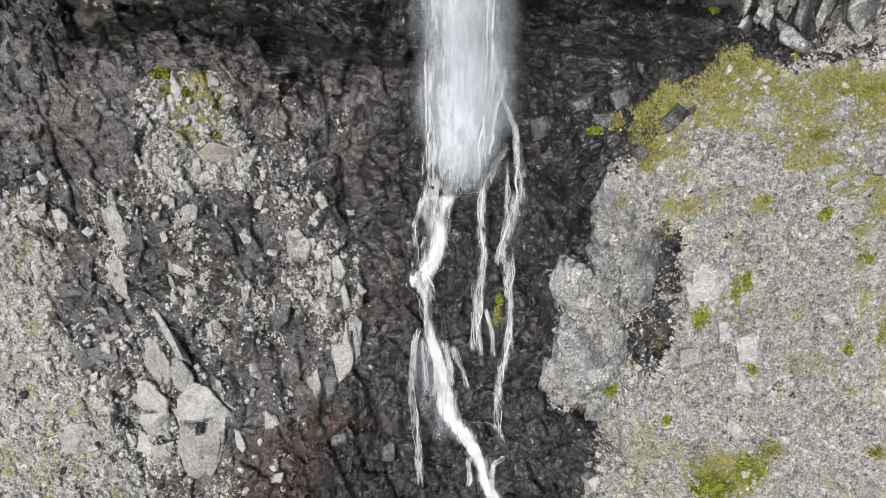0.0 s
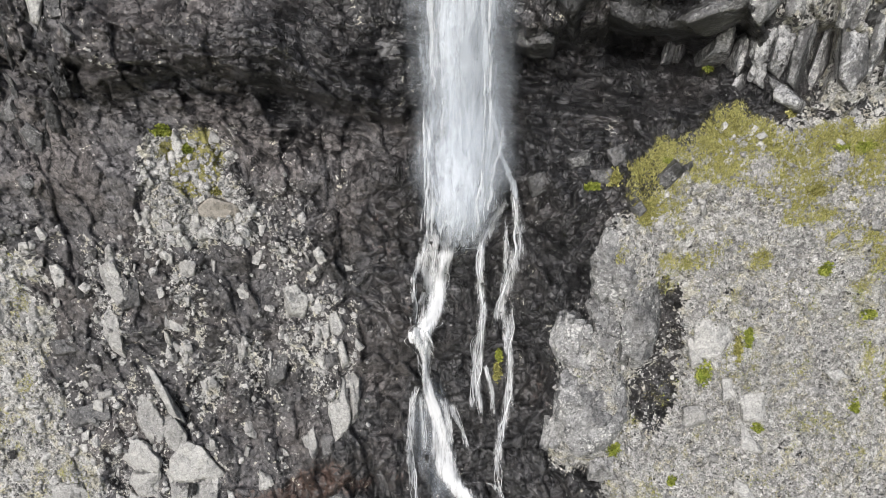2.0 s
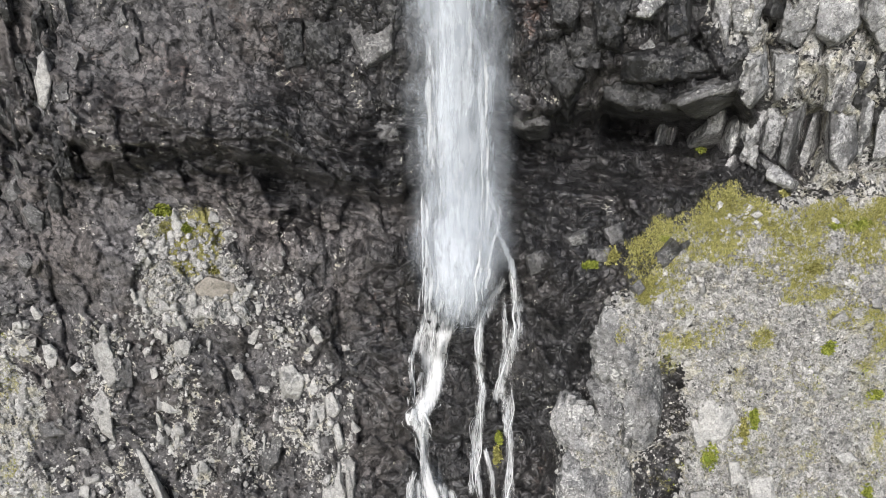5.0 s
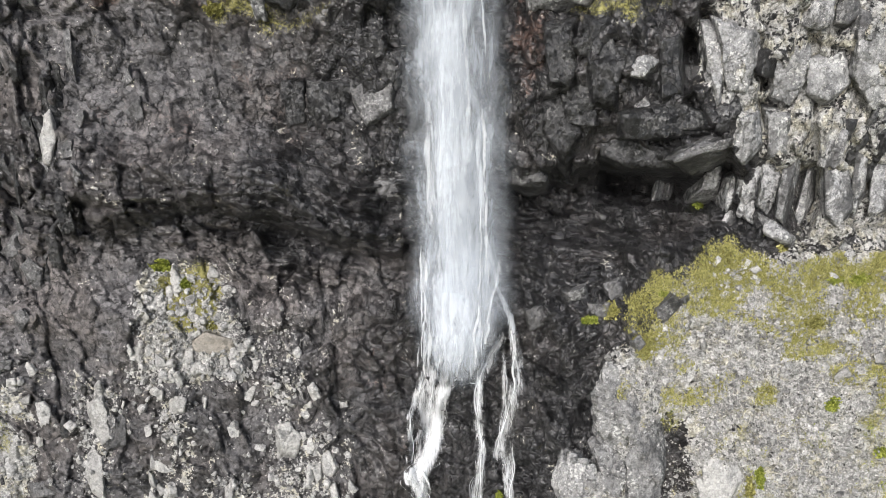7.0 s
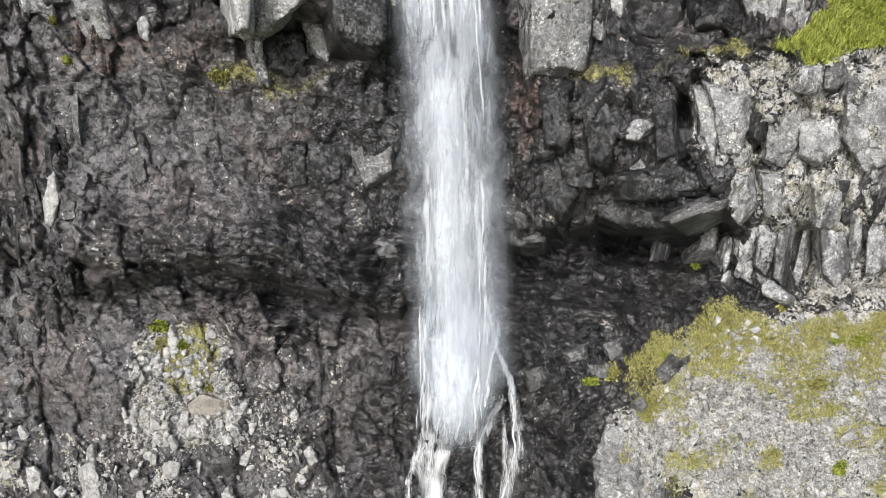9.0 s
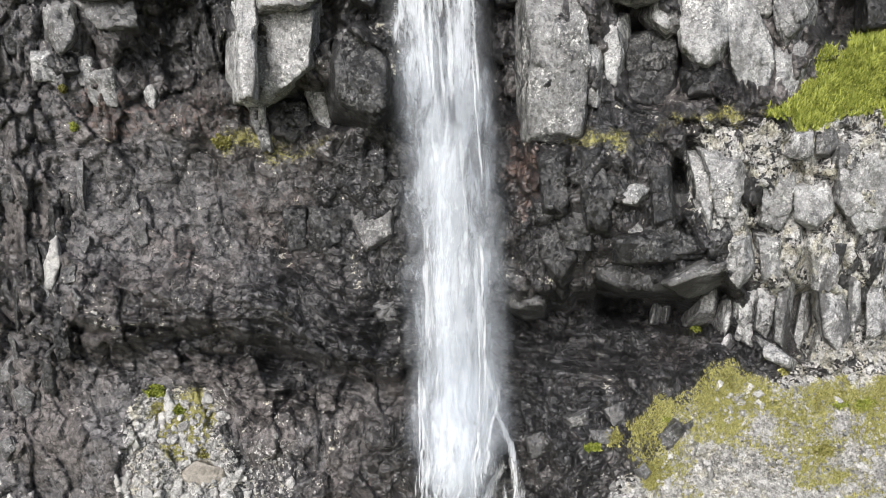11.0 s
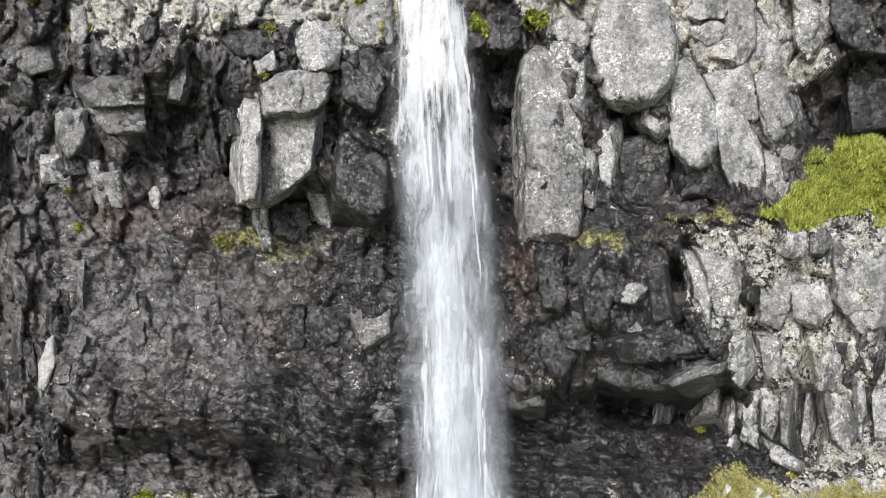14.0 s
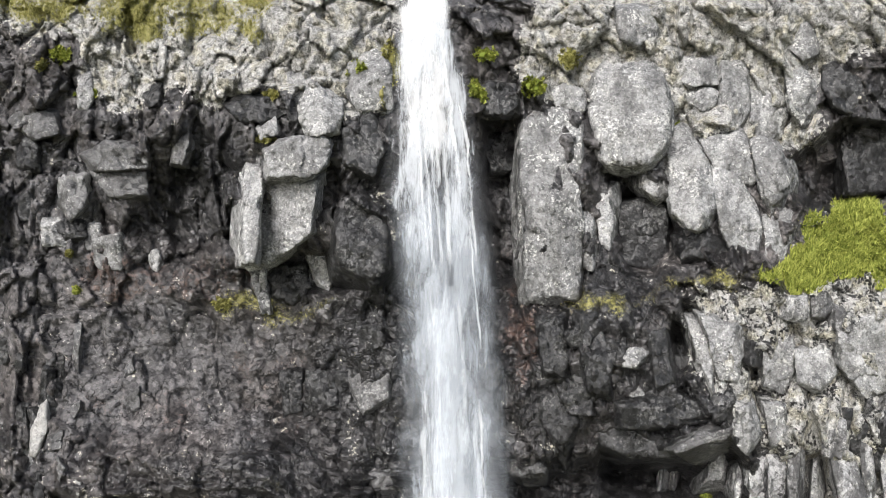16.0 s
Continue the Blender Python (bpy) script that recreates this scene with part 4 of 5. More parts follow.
    hewn("stone", 0.25, 0.4, [(-19.3, -19.5), (-18.9, -19.6), (-19.0, -20.3), (-19.3, -20.2)])
    hewn("slate", 0.3, 0.5, [(-24.1, -24.0), (-23.5, -23.4), (-22.9, -24.1), (-23.2, -25.4), (-23.6, -25.2)])
    hewn("slate", 0.3, 0.5, [(-25.1, -23.2), (-23.9, -22.0), (-23.2, -22.2), (-23.5, -23.0), (-24.6, -23.5)])
    hewn("slate", 0.3, 0.5, [(-25.0, -26.8), (-24.4, -26.4), (-24.2, -27.1), (-24.7, -27.8)])
    hewn("slate", 0.3, 0.6, [(-4.8, -14.1), (-2.9, -14.0), (-2.6, -15.5), (-4.1, -16.2), (-4.7, -15.2)])
    hewn("slate", 0.3, 0.5, [(-3.8, -19.2), (-2.7, -19.0), (-2.5, -20.0), (-3.6, -20.0)])
    hewn("dark", 0.3, 0.7, [(-8.6, -14.3), (-7.4, -14.1), (-7.4, -16.1), (-8.4, -16.5)])
    hewn("dark", 0.3, 0.7, [(-7.2, -14.1), (-5.6, -14.1), (-5.5, -15.8), (-7.2, -16.3)])
    # slabs and stones of the left slope
    hewn("slab", 0.35, 0.6, [(-19.2, -37.8), (-18.8, -37.7), (-18.1, -38.8), (-17.6, -39.7), (-17.1, -40.4), (-17.9, -40.2), (-18.5, -39.1), (-19.1, -38.3)])
    hewn("slab", 0.35, 0.6, [(-20.0, -39.3), (-19.1, -39.4), (-18.3, -40.6), (-18.4, -42.1), (-19.3, -41.5), (-20.0, -40.6)])
    hewn("slab", 0.35, 0.6, [(-18.3, -40.6), (-17.7, -40.4), (-16.8, -41.4), (-16.7, -42.1), (-17.6, -42.3), (-18.2, -41.8)])
    hewn("slab", 0.35, 0.6, [(-16.7, -41.8), (-15.8, -42.1), (-14.5, -43.3), (-15.1, -43.8), (-17.0, -43.7), (-17.8, -43.8), (-17.8, -42.7)])
    hewn("slab", 0.35, 0.6, [(-20.7, -41.8), (-19.9, -41.6), (-18.5, -42.6), (-18.7, -43.3), (-19.8, -43.2), (-20.7, -42.6)])
    hewn("slab", 0.35, 0.6, [(-20.2, -43.5), (-18.6, -43.3), (-18.5, -44.3), (-19.7, -44.7), (-20.4, -44.0)])
    hewn("slab", 0.35, 0.6, [(-17.8, -44.0), (-14.9, -43.8), (-15.1, -45.5), (-15.9, -46.7), (-17.2, -46.8), (-18.0, -45.5)])
    hewn("slab", 0.35, 0.6, [(-26.2, -44.2), (-24.2, -43.9), (-23.0, -44.6), (-23.8, -45.6), (-25.6, -45.6)])
    hewn("slab", 0.35, 0.6, [(-21.3, -32.2), (-20.5, -31.8), (-20.2, -33.0), (-20.1, -34.1), (-20.7, -34.6), (-21.1, -33.7)])
    hewn("slab", 0.35, 0.6, [(-21.6, -34.8), (-20.9, -34.6), (-20.6, -36.0), (-20.6, -37.1), (-21.4, -36.8), (-21.8, -36.0)])
    hewn("slab", 0.35, 0.6, [(-7.0, -38.0), (-6.5, -38.5), (-6.1, -39.9), (-6.3, -40.8), (-7.1, -41.5), (-7.5, -39.9)])
    hewn("slab", 0.35, 0.6, [(-6.0, -38.1), (-5.5, -38.4), (-5.6, -40.2), (-6.0, -40.5), (-6.1, -39.3)])
    hewn("slab", 0.35, 0.6, [(-10.2, -33.4), (-9.3, -33.1), (-8.7, -34.0), (-8.9, -35.0), (-9.9, -34.9)])
    hewn("slab", 0.35, 0.6, [(-20.5, -44.3), (-19.5, -44.7), (-19.9, -45.5), (-20.9, -45.5)])
    hewn("slab", 0.35, 0.6, [(-19.8, -45.2), (-18.3, -44.9), (-18.5, -45.8), (-19.6, -45.9)])
    hewn("stone", 0.2, 0.45, [(-7.4, -34.9), (-6.9, -34.7), (-6.4, -35.6), (-6.8, -36.1), (-7.3, -35.9)])
    hewn("stone", 0.2, 0.45, [(-8.0, -35.6), (-7.4, -35.4), (-7.3, -36.1), (-7.7, -36.5)])
    hewn("stone", 0.2, 0.45, [(-7.1, -36.2), (-6.6, -36.2), (-6.2, -37.5), (-6.6, -37.7)])
    hewn("stone", 0.2, 0.45, [(-13.3, -36.6), (-12.8, -36.3), (-12.7, -37.2), (-13.2, -37.7)])
    hewn("stone", 0.2, 0.45, [(-8.8, -41.1), (-8.5, -40.8), (-8.2, -42.0), (-8.6, -42.7), (-8.9, -42.0)])
    hewn("stone", 0.2, 0.45, [(-12.1, -43.1), (-11.7, -43.3), (-11.4, -44.1), (-12.1, -44.2)])
    hewn("stone", 0.2, 0.45, [(-14.2, -44.2), (-13.8, -44.3), (-13.4, -45.2), (-13.7, -45.5), (-14.1, -45.2)])
    hewn("stone", 0.2, 0.45, [(-18.1, -35.6), (-17.6, -36.0), (-17.4, -36.7), (-17.8, -36.5)])
    hewn("stone", 0.2, 0.45, [(-16.8, -36.5), (-16.2, -36.6), (-16.1, -37.1), (-16.7, -37.2)])
    hewn("stone", 0.2, 0.45, [(-14.9, -29.8), (-14.4, -29.5), (-14.2, -30.2), (-14.8, -30.5), (-15.1, -30.2)])
    hewn("stone", 0.2, 0.45, [(-17.8, -26.5), (-17.3, -26.4), (-17.0, -27.0), (-17.5, -27.4)])
    hewn("stone", 0.2, 0.45, [(-14.8, -27.9), (-14.2, -27.5), (-14.1, -28.0), (-14.7, -28.2)])
    hewn("stone", 0.2, 0.45, [(-11.8, -28.1), (-11.2, -28.2), (-11.5, -28.8), (-11.8, -28.7)])
    hewn("stone", 0.2, 0.45, [(-26.1, -30.7), (-25.5, -30.6), (-25.5, -31.1), (-26.2, -31.2)])
    hewn("stone", 0.2, 0.45, [(-25.4, -31.9), (-24.8, -31.6), (-24.9, -32.2), (-25.4, -32.3)])
    hewn("stone", 0.2, 0.45, [(-22.7, -39.6), (-22.1, -39.5), (-22.1, -40.3), (-22.8, -40.1)])
    hewn("stone", 0.2, 0.45, [(-22.4, -39.2), (-21.5, -39.0), (-21.4, -39.4), (-22.3, -39.6)])
    hewn("stone", 0.2, 0.45, [(-23.6, -41.3), (-23.0, -41.1), (-23.1, -41.7), (-23.6, -41.8)])
    hewn("stone", 0.2, 0.45, [(-15.3, -41.5), (-14.9, -41.6), (-14.7, -42.1), (-15.3, -42.2)])
    hewn("stone", 0.2, 0.45, [(-10.9, -42.4), (-10.4, -42.4), (-10.6, -42.8)])
    hewn("stone", 0.2, 0.45, [(-17.1, -33.9), (-16.7, -34.1), (-16.8, -34.4), (-17.1, -34.2)])
    hewn("stone", 0.2, 0.45, [(-16.5, -33.9), (-16.0, -33.9), (-16.1, -34.5), (-16.3, -34.4)])
    hewn("stone", 0.2, 0.45, [(-11.3, -36.9), (-11.0, -37.0), (-11.1, -37.8), (-11.3, -37.8)])
    hewn("stone", 0.2, 0.45, [(-8.7, -31.2), (-8.4, -31.3), (-8.3, -31.9), (-8.5, -31.8)])
    hewn("stone", 0.2, 0.45, [(-9.3, -32.0), (-8.8, -32.1), (-8.9, -32.3), (-9.3, -32.2)])
    hewn("stone", 0.2, 0.45, [(-12.9, -41.9), (-12.6, -42.0), (-12.8, -42.5), (-13.1, -42.4)])
    hewn("stone", 0.2, 0.45, [(-17.1, -31.2), (-16.7, -31.3), (-16.8, -32.0), (-17.2, -31.9)])
    hewn("stone", 0.2, 0.45, [(-14.4, -31.6), (-14.1, -31.7), (-14.3, -32.6), (-14.5, -32.3)])
    hewn("stone", 0.2, 0.45, [(-19.3, -31.9), (-19.1, -32.0), (-19.3, -32.5), (-19.4, -32.3)])
    hewn("stone", 0.2, 0.45, [(-16.4, -31.6), (-15.4, -31.8), (-15.6, -32.6), (-16.5, -32.8)])
    hewn("tan", 0.25, 0.5, [(-14.7, -28.3), (-13.9, -27.7), (-12.4, -28.2), (-12.3, -28.8), (-13.6, -29.2), (-14.8, -28.9)])
    hewn("slate", 0.1, 0.5, [(-25.0, -26.7), (-24.3, -26.5), (-24.1, -27.1), (-24.6, -27.7), (-24.9, -27.6)])
    hewn("slate", 0.1, 0.5, [(-26.8, -29.6), (-25.6, -29.5), (-25.8, -30.2), (-26.8, -30.3)])
    hewn("slate", 0.1, 0.5, [(-25.2, -36.5), (-23.5, -36.4), (-23.5, -37.1), (-25.0, -37.3)])
    hewn("slate", 0.1, 0.5, [(-11.4, -38.1), (-10.6, -36.9), (-9.9, -37.2), (-10.3, -38.4), (-11.1, -38.7)])
    hewn("slate", 0.1, 0.5, [(-7.7, -37.2), (-7.0, -36.7), (-6.8, -37.5), (-7.6, -38.0)])
    hewn("slate", 0.1, 0.5, [(-8.0, -41.4), (-7.3, -41.3), (-7.1, -42.0), (-7.9, -42.5)])
    hewn("slate", 0.1, 0.5, [(-4.3, -45.1), (-3.4, -44.6), (-3.4, -45.8), (-4.2, -45.8)])
    hewn("slate", 0.1, 0.5, [(-7.5, -44.5), (-6.6, -44.2), (-6.7, -44.9), (-7.5, -45.0)])
    hewn("slate", 0.1, 0.5, [(-24.6, -40.1), (-21.9, -39.7), (-21.8, -40.6), (-23.9, -41.0)])
    hewn("slate", 0.1, 0.5, [(-20.9, -33.0), (-19.3, -32.8), (-19.2, -34.4), (-20.4, -34.7)])
    # grey faces and boulders beside the stream
    hewn("dry", 0.3, 0.8, [(9.1, -31.4), (9.9, -30.0), (11.0, -30.5), (11.7, -32.7), (11.0, -34.1), (9.5, -33.5)])
    hewn("dry", 0.3, 0.8, [(11.5, -31.3), (12.5, -32.0), (13.0, -34.1), (13.0, -36.1), (12.2, -37.3), (11.2, -37.0), (11.2, -34.5)])
    hewn("dry", 0.3, 0.8, [(9.2, -34.6), (10.8, -34.4), (11.2, -36.1), (10.7, -37.1), (9.6, -36.6)])
    hewn("dry", 0.3, 0.8, [(7.6, -34.8), (9.1, -35.4), (9.2, -37.3), (7.7, -37.7), (7.0, -36.1)])
    hewn("dry", 0.3, 0.8, [(7.7, -38.0), (9.5, -37.6), (11.1, -38.5), (11.4, -40.4), (10.1, -41.6), (8.6, -42.0), (7.4, -40.4)])
    hewn("dry", 0.3, 0.8, [(6.6, -40.4), (7.8, -40.3), (7.8, -41.9), (6.5, -41.8)])
    hewn("dry", 0.3, 0.8, [(9.6, -42.3), (11.1, -42.1), (11.0, -43.2), (9.8, -43.1)])
    hewn("dry", 0.3, 0.8, [(9.5, -33.5), (11.0, -34.1), (10.8, -34.5), (9.3, -34.8), (9.0, -34.1)])
    hewn("dry", 0.3, 0.8, [(7.4, -38.9), (7.9, -38.6), (7.8, -40.4), (7.2, -40.2)])
    hewn("bedded", 0.1, 0.55, [(15.7, -35.1), (17.4, -34.7), (18.1, -36.0), (17.4, -37.0), (15.8, -37.2)])
    hewn("bedded", 0.1, 0.55, [(15.2, -36.0), (16.2, -36.1), (16.5, -37.4), (15.7, -37.6)])
    hewn("bedded", 0.1, 0.55, [(18.8, -43.3), (19.6, -43.6), (20.3, -44.4), (19.5, -44.5), (18.8, -43.9)])
    hewn("bedded", 0.1, 0.55, [(23.0, -30.2), (23.7, -29.6), (24.0, -30.0), (23.5, -30.6), (23.1, -30.6)])
    hewn("bedded", 0.1, 0.55, [(25.1, -28.9), (25.6, -28.7), (26.1, -29.6), (25.3, -29.5)])
    hewn("bedded", 0.1, 0.55, [(17.1, -23.9), (17.6, -23.6), (18.0, -24.0), (17.6, -24.3)])
    hewn("bedded", 0.1, 0.55, [(17.6, -38.2), (18.3, -38.1), (18.6, -39.1), (17.8, -39.4)])
    hewn("bedded", 0.1, 0.55, [(19.0, -40.3), (20.5, -41.8), (20.4, -42.0), (19.1, -41.8)])
    hewn("bedded", 0.1, 0.55, [(14.8, -28.0), (15.1, -27.7), (15.4, -28.5), (15.1, -28.8)])
    hewn("bedded", 0.1, 0.55, [(12.4, -28.7), (12.9, -28.5), (13.0, -29.1), (12.6, -29.1)])
    hewn("bedded", 0.1, 0.55, [(16.5, -24.9), (16.9, -24.8), (17.0, -25.3), (16.6, -25.2)])
    hewn("bedded", 0.1, 0.55, [(24.1, -37.8), (25.1, -37.6), (25.7, -38.1), (24.7, -38.4)])
    hewn("bedded", 0.1, 0.55, [(9.6, -46.8), (10.4, -46.5), (10.8, -47.3), (10.1, -47.6)])
    hewn("bedded", 0.1, 0.55, [(15.2, -39.7), (16.8, -39.4), (16.9, -40.5), (15.4, -40.8)])
    hewn("bedded", 0.1, 0.55, [(18.8, -39.1), (20.4, -38.8), (20.6, -40.4), (19.1, -40.4)])
    hewn("slate", 0.25, 0.6, [(12.2, -26.2), (13.0, -25.5), (13.6, -26.0), (12.9, -26.9), (12.3, -26.8)])
    hewn("slate", 0.25, 0.6, [(8.2, -25.9), (9.4, -26.0), (9.4, -26.8), (8.5, -26.6)])
    hewn("slate", 0.25, 0.6, [(9.0, -24.8), (10.0, -24.5), (10.3, -25.4), (9.5, -25.8)])
    hewn("slate", 0.25, 0.6, [(10.9, -28.2), (11.4, -27.8), (11.8, -28.4), (11.4, -28.9)])
    hewn("slate", 0.25, 0.6, [(13.5, -25.7), (13.9, -25.5), (14.0, -26.0), (13.7, -26.1)])
    hewn("slate", 0.25, 0.6, [(6.9, -25.3), (8.0, -24.9), (8.2, -25.7), (7.1, -25.9)])
    hewn("slate", 0.25, 0.6, [(4.7, -26.4), (5.7, -26.1), (5.9, -27.2), (5.0, -27.6)])


blocks()


def fillers():
    """Jointed blocks that fill the bands between the large ones."""
    rnd = random.Random(3)
    bands = (((-25, -14), (-9.0, -3.0), 8, DARK, (0.7, 1.6), (0.9, 2.0)), ((5, 13), (-17, -10.8), 10, DARK, (0.7, 1.6), (0.8, 2.0)), ((14.5, 25), (-16, -10.5), 10, GREY, (0.6, 1.3), (1.0, 2.0)),
             ((14.8, 25), (-21.5, -16), 18, GREY, (0.35, 0.8), (1.5, 3.4)), ((-26, -19.5), (-26, -9), 24, DARK, (0.3, 0.8), (1.2, 3.2)), ((-6.5, -2.6), (-16, -11), 6, DARK, (0.7, 1.6), (0.8, 2.0)),
             ((-10.6, -5.5), (-9.4, -8.2), 8, GREY, (0.25, 0.5), (1.4, 2.4)))
    seed = 300
    for (x0, x1), (z0, z1), count, mat, ws, hs in bands:
        for _ in range(count):
            x, z, w, h = rnd.uniform(x0, x1), rnd.uniform(z0, z1), rnd.uniform(*ws), rnd.uniform(*hs)
            stuff = mat if rnd.random() < (0.45 if mat is GREY and z < -16 else 0.7 if mat is GREY else 0.85 if x < -15 else 1.0) else (DARK if mat is GREY else GREY)
            if stuff is GREY and -25 < z < -10:
                stuff = STREAKED
            words = {GREY: "weathered grey", STREAKED: "wet-streaked grey"}.get(stuff, "dark wet") + " broken basalt block jammed in the cliff face"
            rock("rock_block", x, z, w, h, w * 1.1, stuff, words, "rock", seed, "blocks of the cliff", rnd.uniform(-6, 12) * (1 if x > 0 else -0.6), slope_pitch(z) * 0.7 + rnd.uniform(-8, 8), rnd.uniform(-25, 25), rnd.uniform(-0.5, -0.15) * w - 0.05, n=14, chops=10, skew=0.22, rough=0.03, crisp=60, chip=0.09)
            seed += 1


fillers()


# ---- fallen stones ----
def stone_shapes(count, n, **kw):
    return [rock_shape(900 + k, (1, 1, 1), n=n, chops=9, skew=0.3, crisp=18, **kw) for k in range(count)]


def stones():
    """Single stones that lie on the slopes; they share a few shapes."""
    big = [sheet_mesh("stone", *rock_shape(900 + k, (0.5, 0.5, 0.5), n=10, chops=8, skew=0.5, crisp=70, rough=0.05, low=0.52), PALE) for k in range(14)]
    dark = []
    for me in big:
        me = me.copy()
        me.materials[0] = DARK
        dark.append(me)
    rnd = random.Random(8)

    def lay(x, z, w, h, deep, lean, mat, label, name="stone", out=-0.05):
        ob = new(name, rnd.choice(dark if mat is DARK else big))
        turn = pose(0, 0, 0, slope_pitch(z) + rnd.uniform(-8, 8), 0, 0) @ pose(0, 0, 0, 0, lean, rnd.uniform(-20, 20))
        ob.matrix_world = Matrix.Translation(spot(x, z, out * deep)) @ turn @ Matrix.Diagonal((w, deep, h, 1))
        tagged(ob, label, "stone", "fallen stones")

    laid = 0
    while laid < 150:  # smaller ones, in trains down the slope
        x, z = rnd.uniform(-29, -4), rnd.uniform(-49, -24)
        ax, az = np.array([x]), np.array([z])
        trains = rough_noise((ax + 0.25 * (az + 34) * -np.minimum(-ax / 14, 1)) / 0.8, az / 3.6, 3, 46)[0]
        if area(ax, az, LEFT_SLOPE, 1.5)[0] * (0.35 + 1.6 * trains) + 0.9 * area(ax, az, STONY_PATCH, 0.6)[0] < rnd.random():
            continue
        w = rnd.uniform(0.22, 0.55)
        lay(x, z, w, w * rnd.uniform(0.9, 2.2), w * 0.8, rnd.uniform(-30, 10), PALE if rnd.random() < 0.85 else DARK, "small pale stone lying on the dark rock slope", "stone", 0.08)
        laid += 1


stones()


def turns(count, rnd):
    """Random turns as matrices."""
    q = rnd.normal(size=(count, 4))
    q /= np.linalg.norm(q, axis=1, keepdims=True)
    w, x, y, z = q.T
    return np.stack([np.stack([1 - 2 * (y * y + z * z), 2 * (x * y - z * w), 2 * (x * z + y * w)], -1), np.stack([2 * (x * y + z * w), 1 - 2 * (x * x + z * z), 2 * (y * z - x * w)], -1), np.stack([2 * (x * z - y * w), 2 * (y * z + x * w), 1 - 2 * (x * x + y * y)], -1)], 1)


def litter(name, count, box, chance, sizes, material, label, seed, n=1, sink=0.1, single=0, slope=""):
    """Loose gravel, all in one mesh."""
    rnd = np.random.RandomState(seed)
    x, z = rnd.uniform(box[0], box[1], count * 8), rnd.uniform(box[2], box[3], count * 8)
    keep = chance(x, z) > rnd.uniform(0, 1, len(x))
    x, z = x[keep][:count], z[keep][:count]
    count = len(x)
    shapes = stone_shapes(10, n, rough=0.1)
    pick, turn = rnd.randint(0, 10, count), turns(count, rnd)
    size = sizes[0] * (sizes[1] / sizes[0]) ** (rnd.uniform(0, 1, count) ** 2.2)
    p = ground_at(x, z, size * sink)
    if single:  # the first ones are stones of their own, parts of the slope
        meshes = [sheet_mesh("stone", v * np.array([0.5, 0.38, 0.62]), q, material) for v, q in shapes]
        for k in range(min(single, count)):
            ob = new("stone", meshes[pick[k]])
            ob.parent = bpy.data.objects[slope]
            ob.matrix_world = Matrix.Translation(p[k]) @ Matrix(turn[k].tolist()).to_4x4() @ Matrix.Scale(float(size[k]), 4)
        x, z, size, p, pick, turn = x[single:], z[single:], size[single:], p[single:], pick[single:], turn[single:]
        count = len(x)
    v = np.stack([s[0] for s in shapes])[pick] * np.array([0.5, 0.38, 0.62])
    v = np.einsum("nij,nkj->nki", turn, v) * size[:, None, None] + p[:, None]
    q = shapes[0][1]
    quads = (np.arange(count)[:, None, None] * v.shape[1] + q[None]).reshape(-1, 4)
    me = sheet_mesh(name, v.reshape(-1, 3), quads, material)
    me.polygons.foreach_set("use_smooth", np.zeros(len(me.polygons), bool))
    tagged(new(name, me), label, "gravel", kind="stuff")


def on(*areas):
    return lambda x, z: np.maximum.reduce([area(x, z, a, 0.8) * k for a, k in areas])


def clumpy(x, z):
    return area(x, z, SCREE, 0.8) * (0.35 + 1.3 * rough_noise(x / 1.6, z / 2.6, 4, 81)) * (1 - 0.6 * area(x, z, DARK_GAP, 0.4))


litter("scree", 26000, (7, 31, -49, -23), clumpy, (0.06, 0.24), GRAVEL, "pale grey gravel strewn over the scree slope", 1)
litter("scree", 900, (7, 31, -49, -23), clumpy, (0.2, 0.6), GRAVEL, "larger pale stones bedded in the scree slope", 2, 3, -0.2, 300, "scree_slope")
litter("scree", 7000, (-31, -4, -49, -24), on((LEFT_SCREE, 0.8), (STONY_PATCH, 1.0), *((p, 0.75) for p in TRAINS), (SLAB_FIELD, 0.25), (LEFT_SLOPE, 0.06)), (0.06, 0.3), GRAVEL, "pale chips of rock strewn over the dark slope", 3)
litter("scree", 480, (-31, -4, -49, -24), on((LEFT_SCREE, 0.5), (STONY_PATCH, 0.8), *((p, 0.5) for p in TRAINS), (SLAB_FIELD, 0.25), (LEFT_SLOPE, 0.05)), (0.25, 0.6), GRAVEL, "pale broken stones strewn over the dark slope", 4, 3, 0.1, 280, "rock_slope")


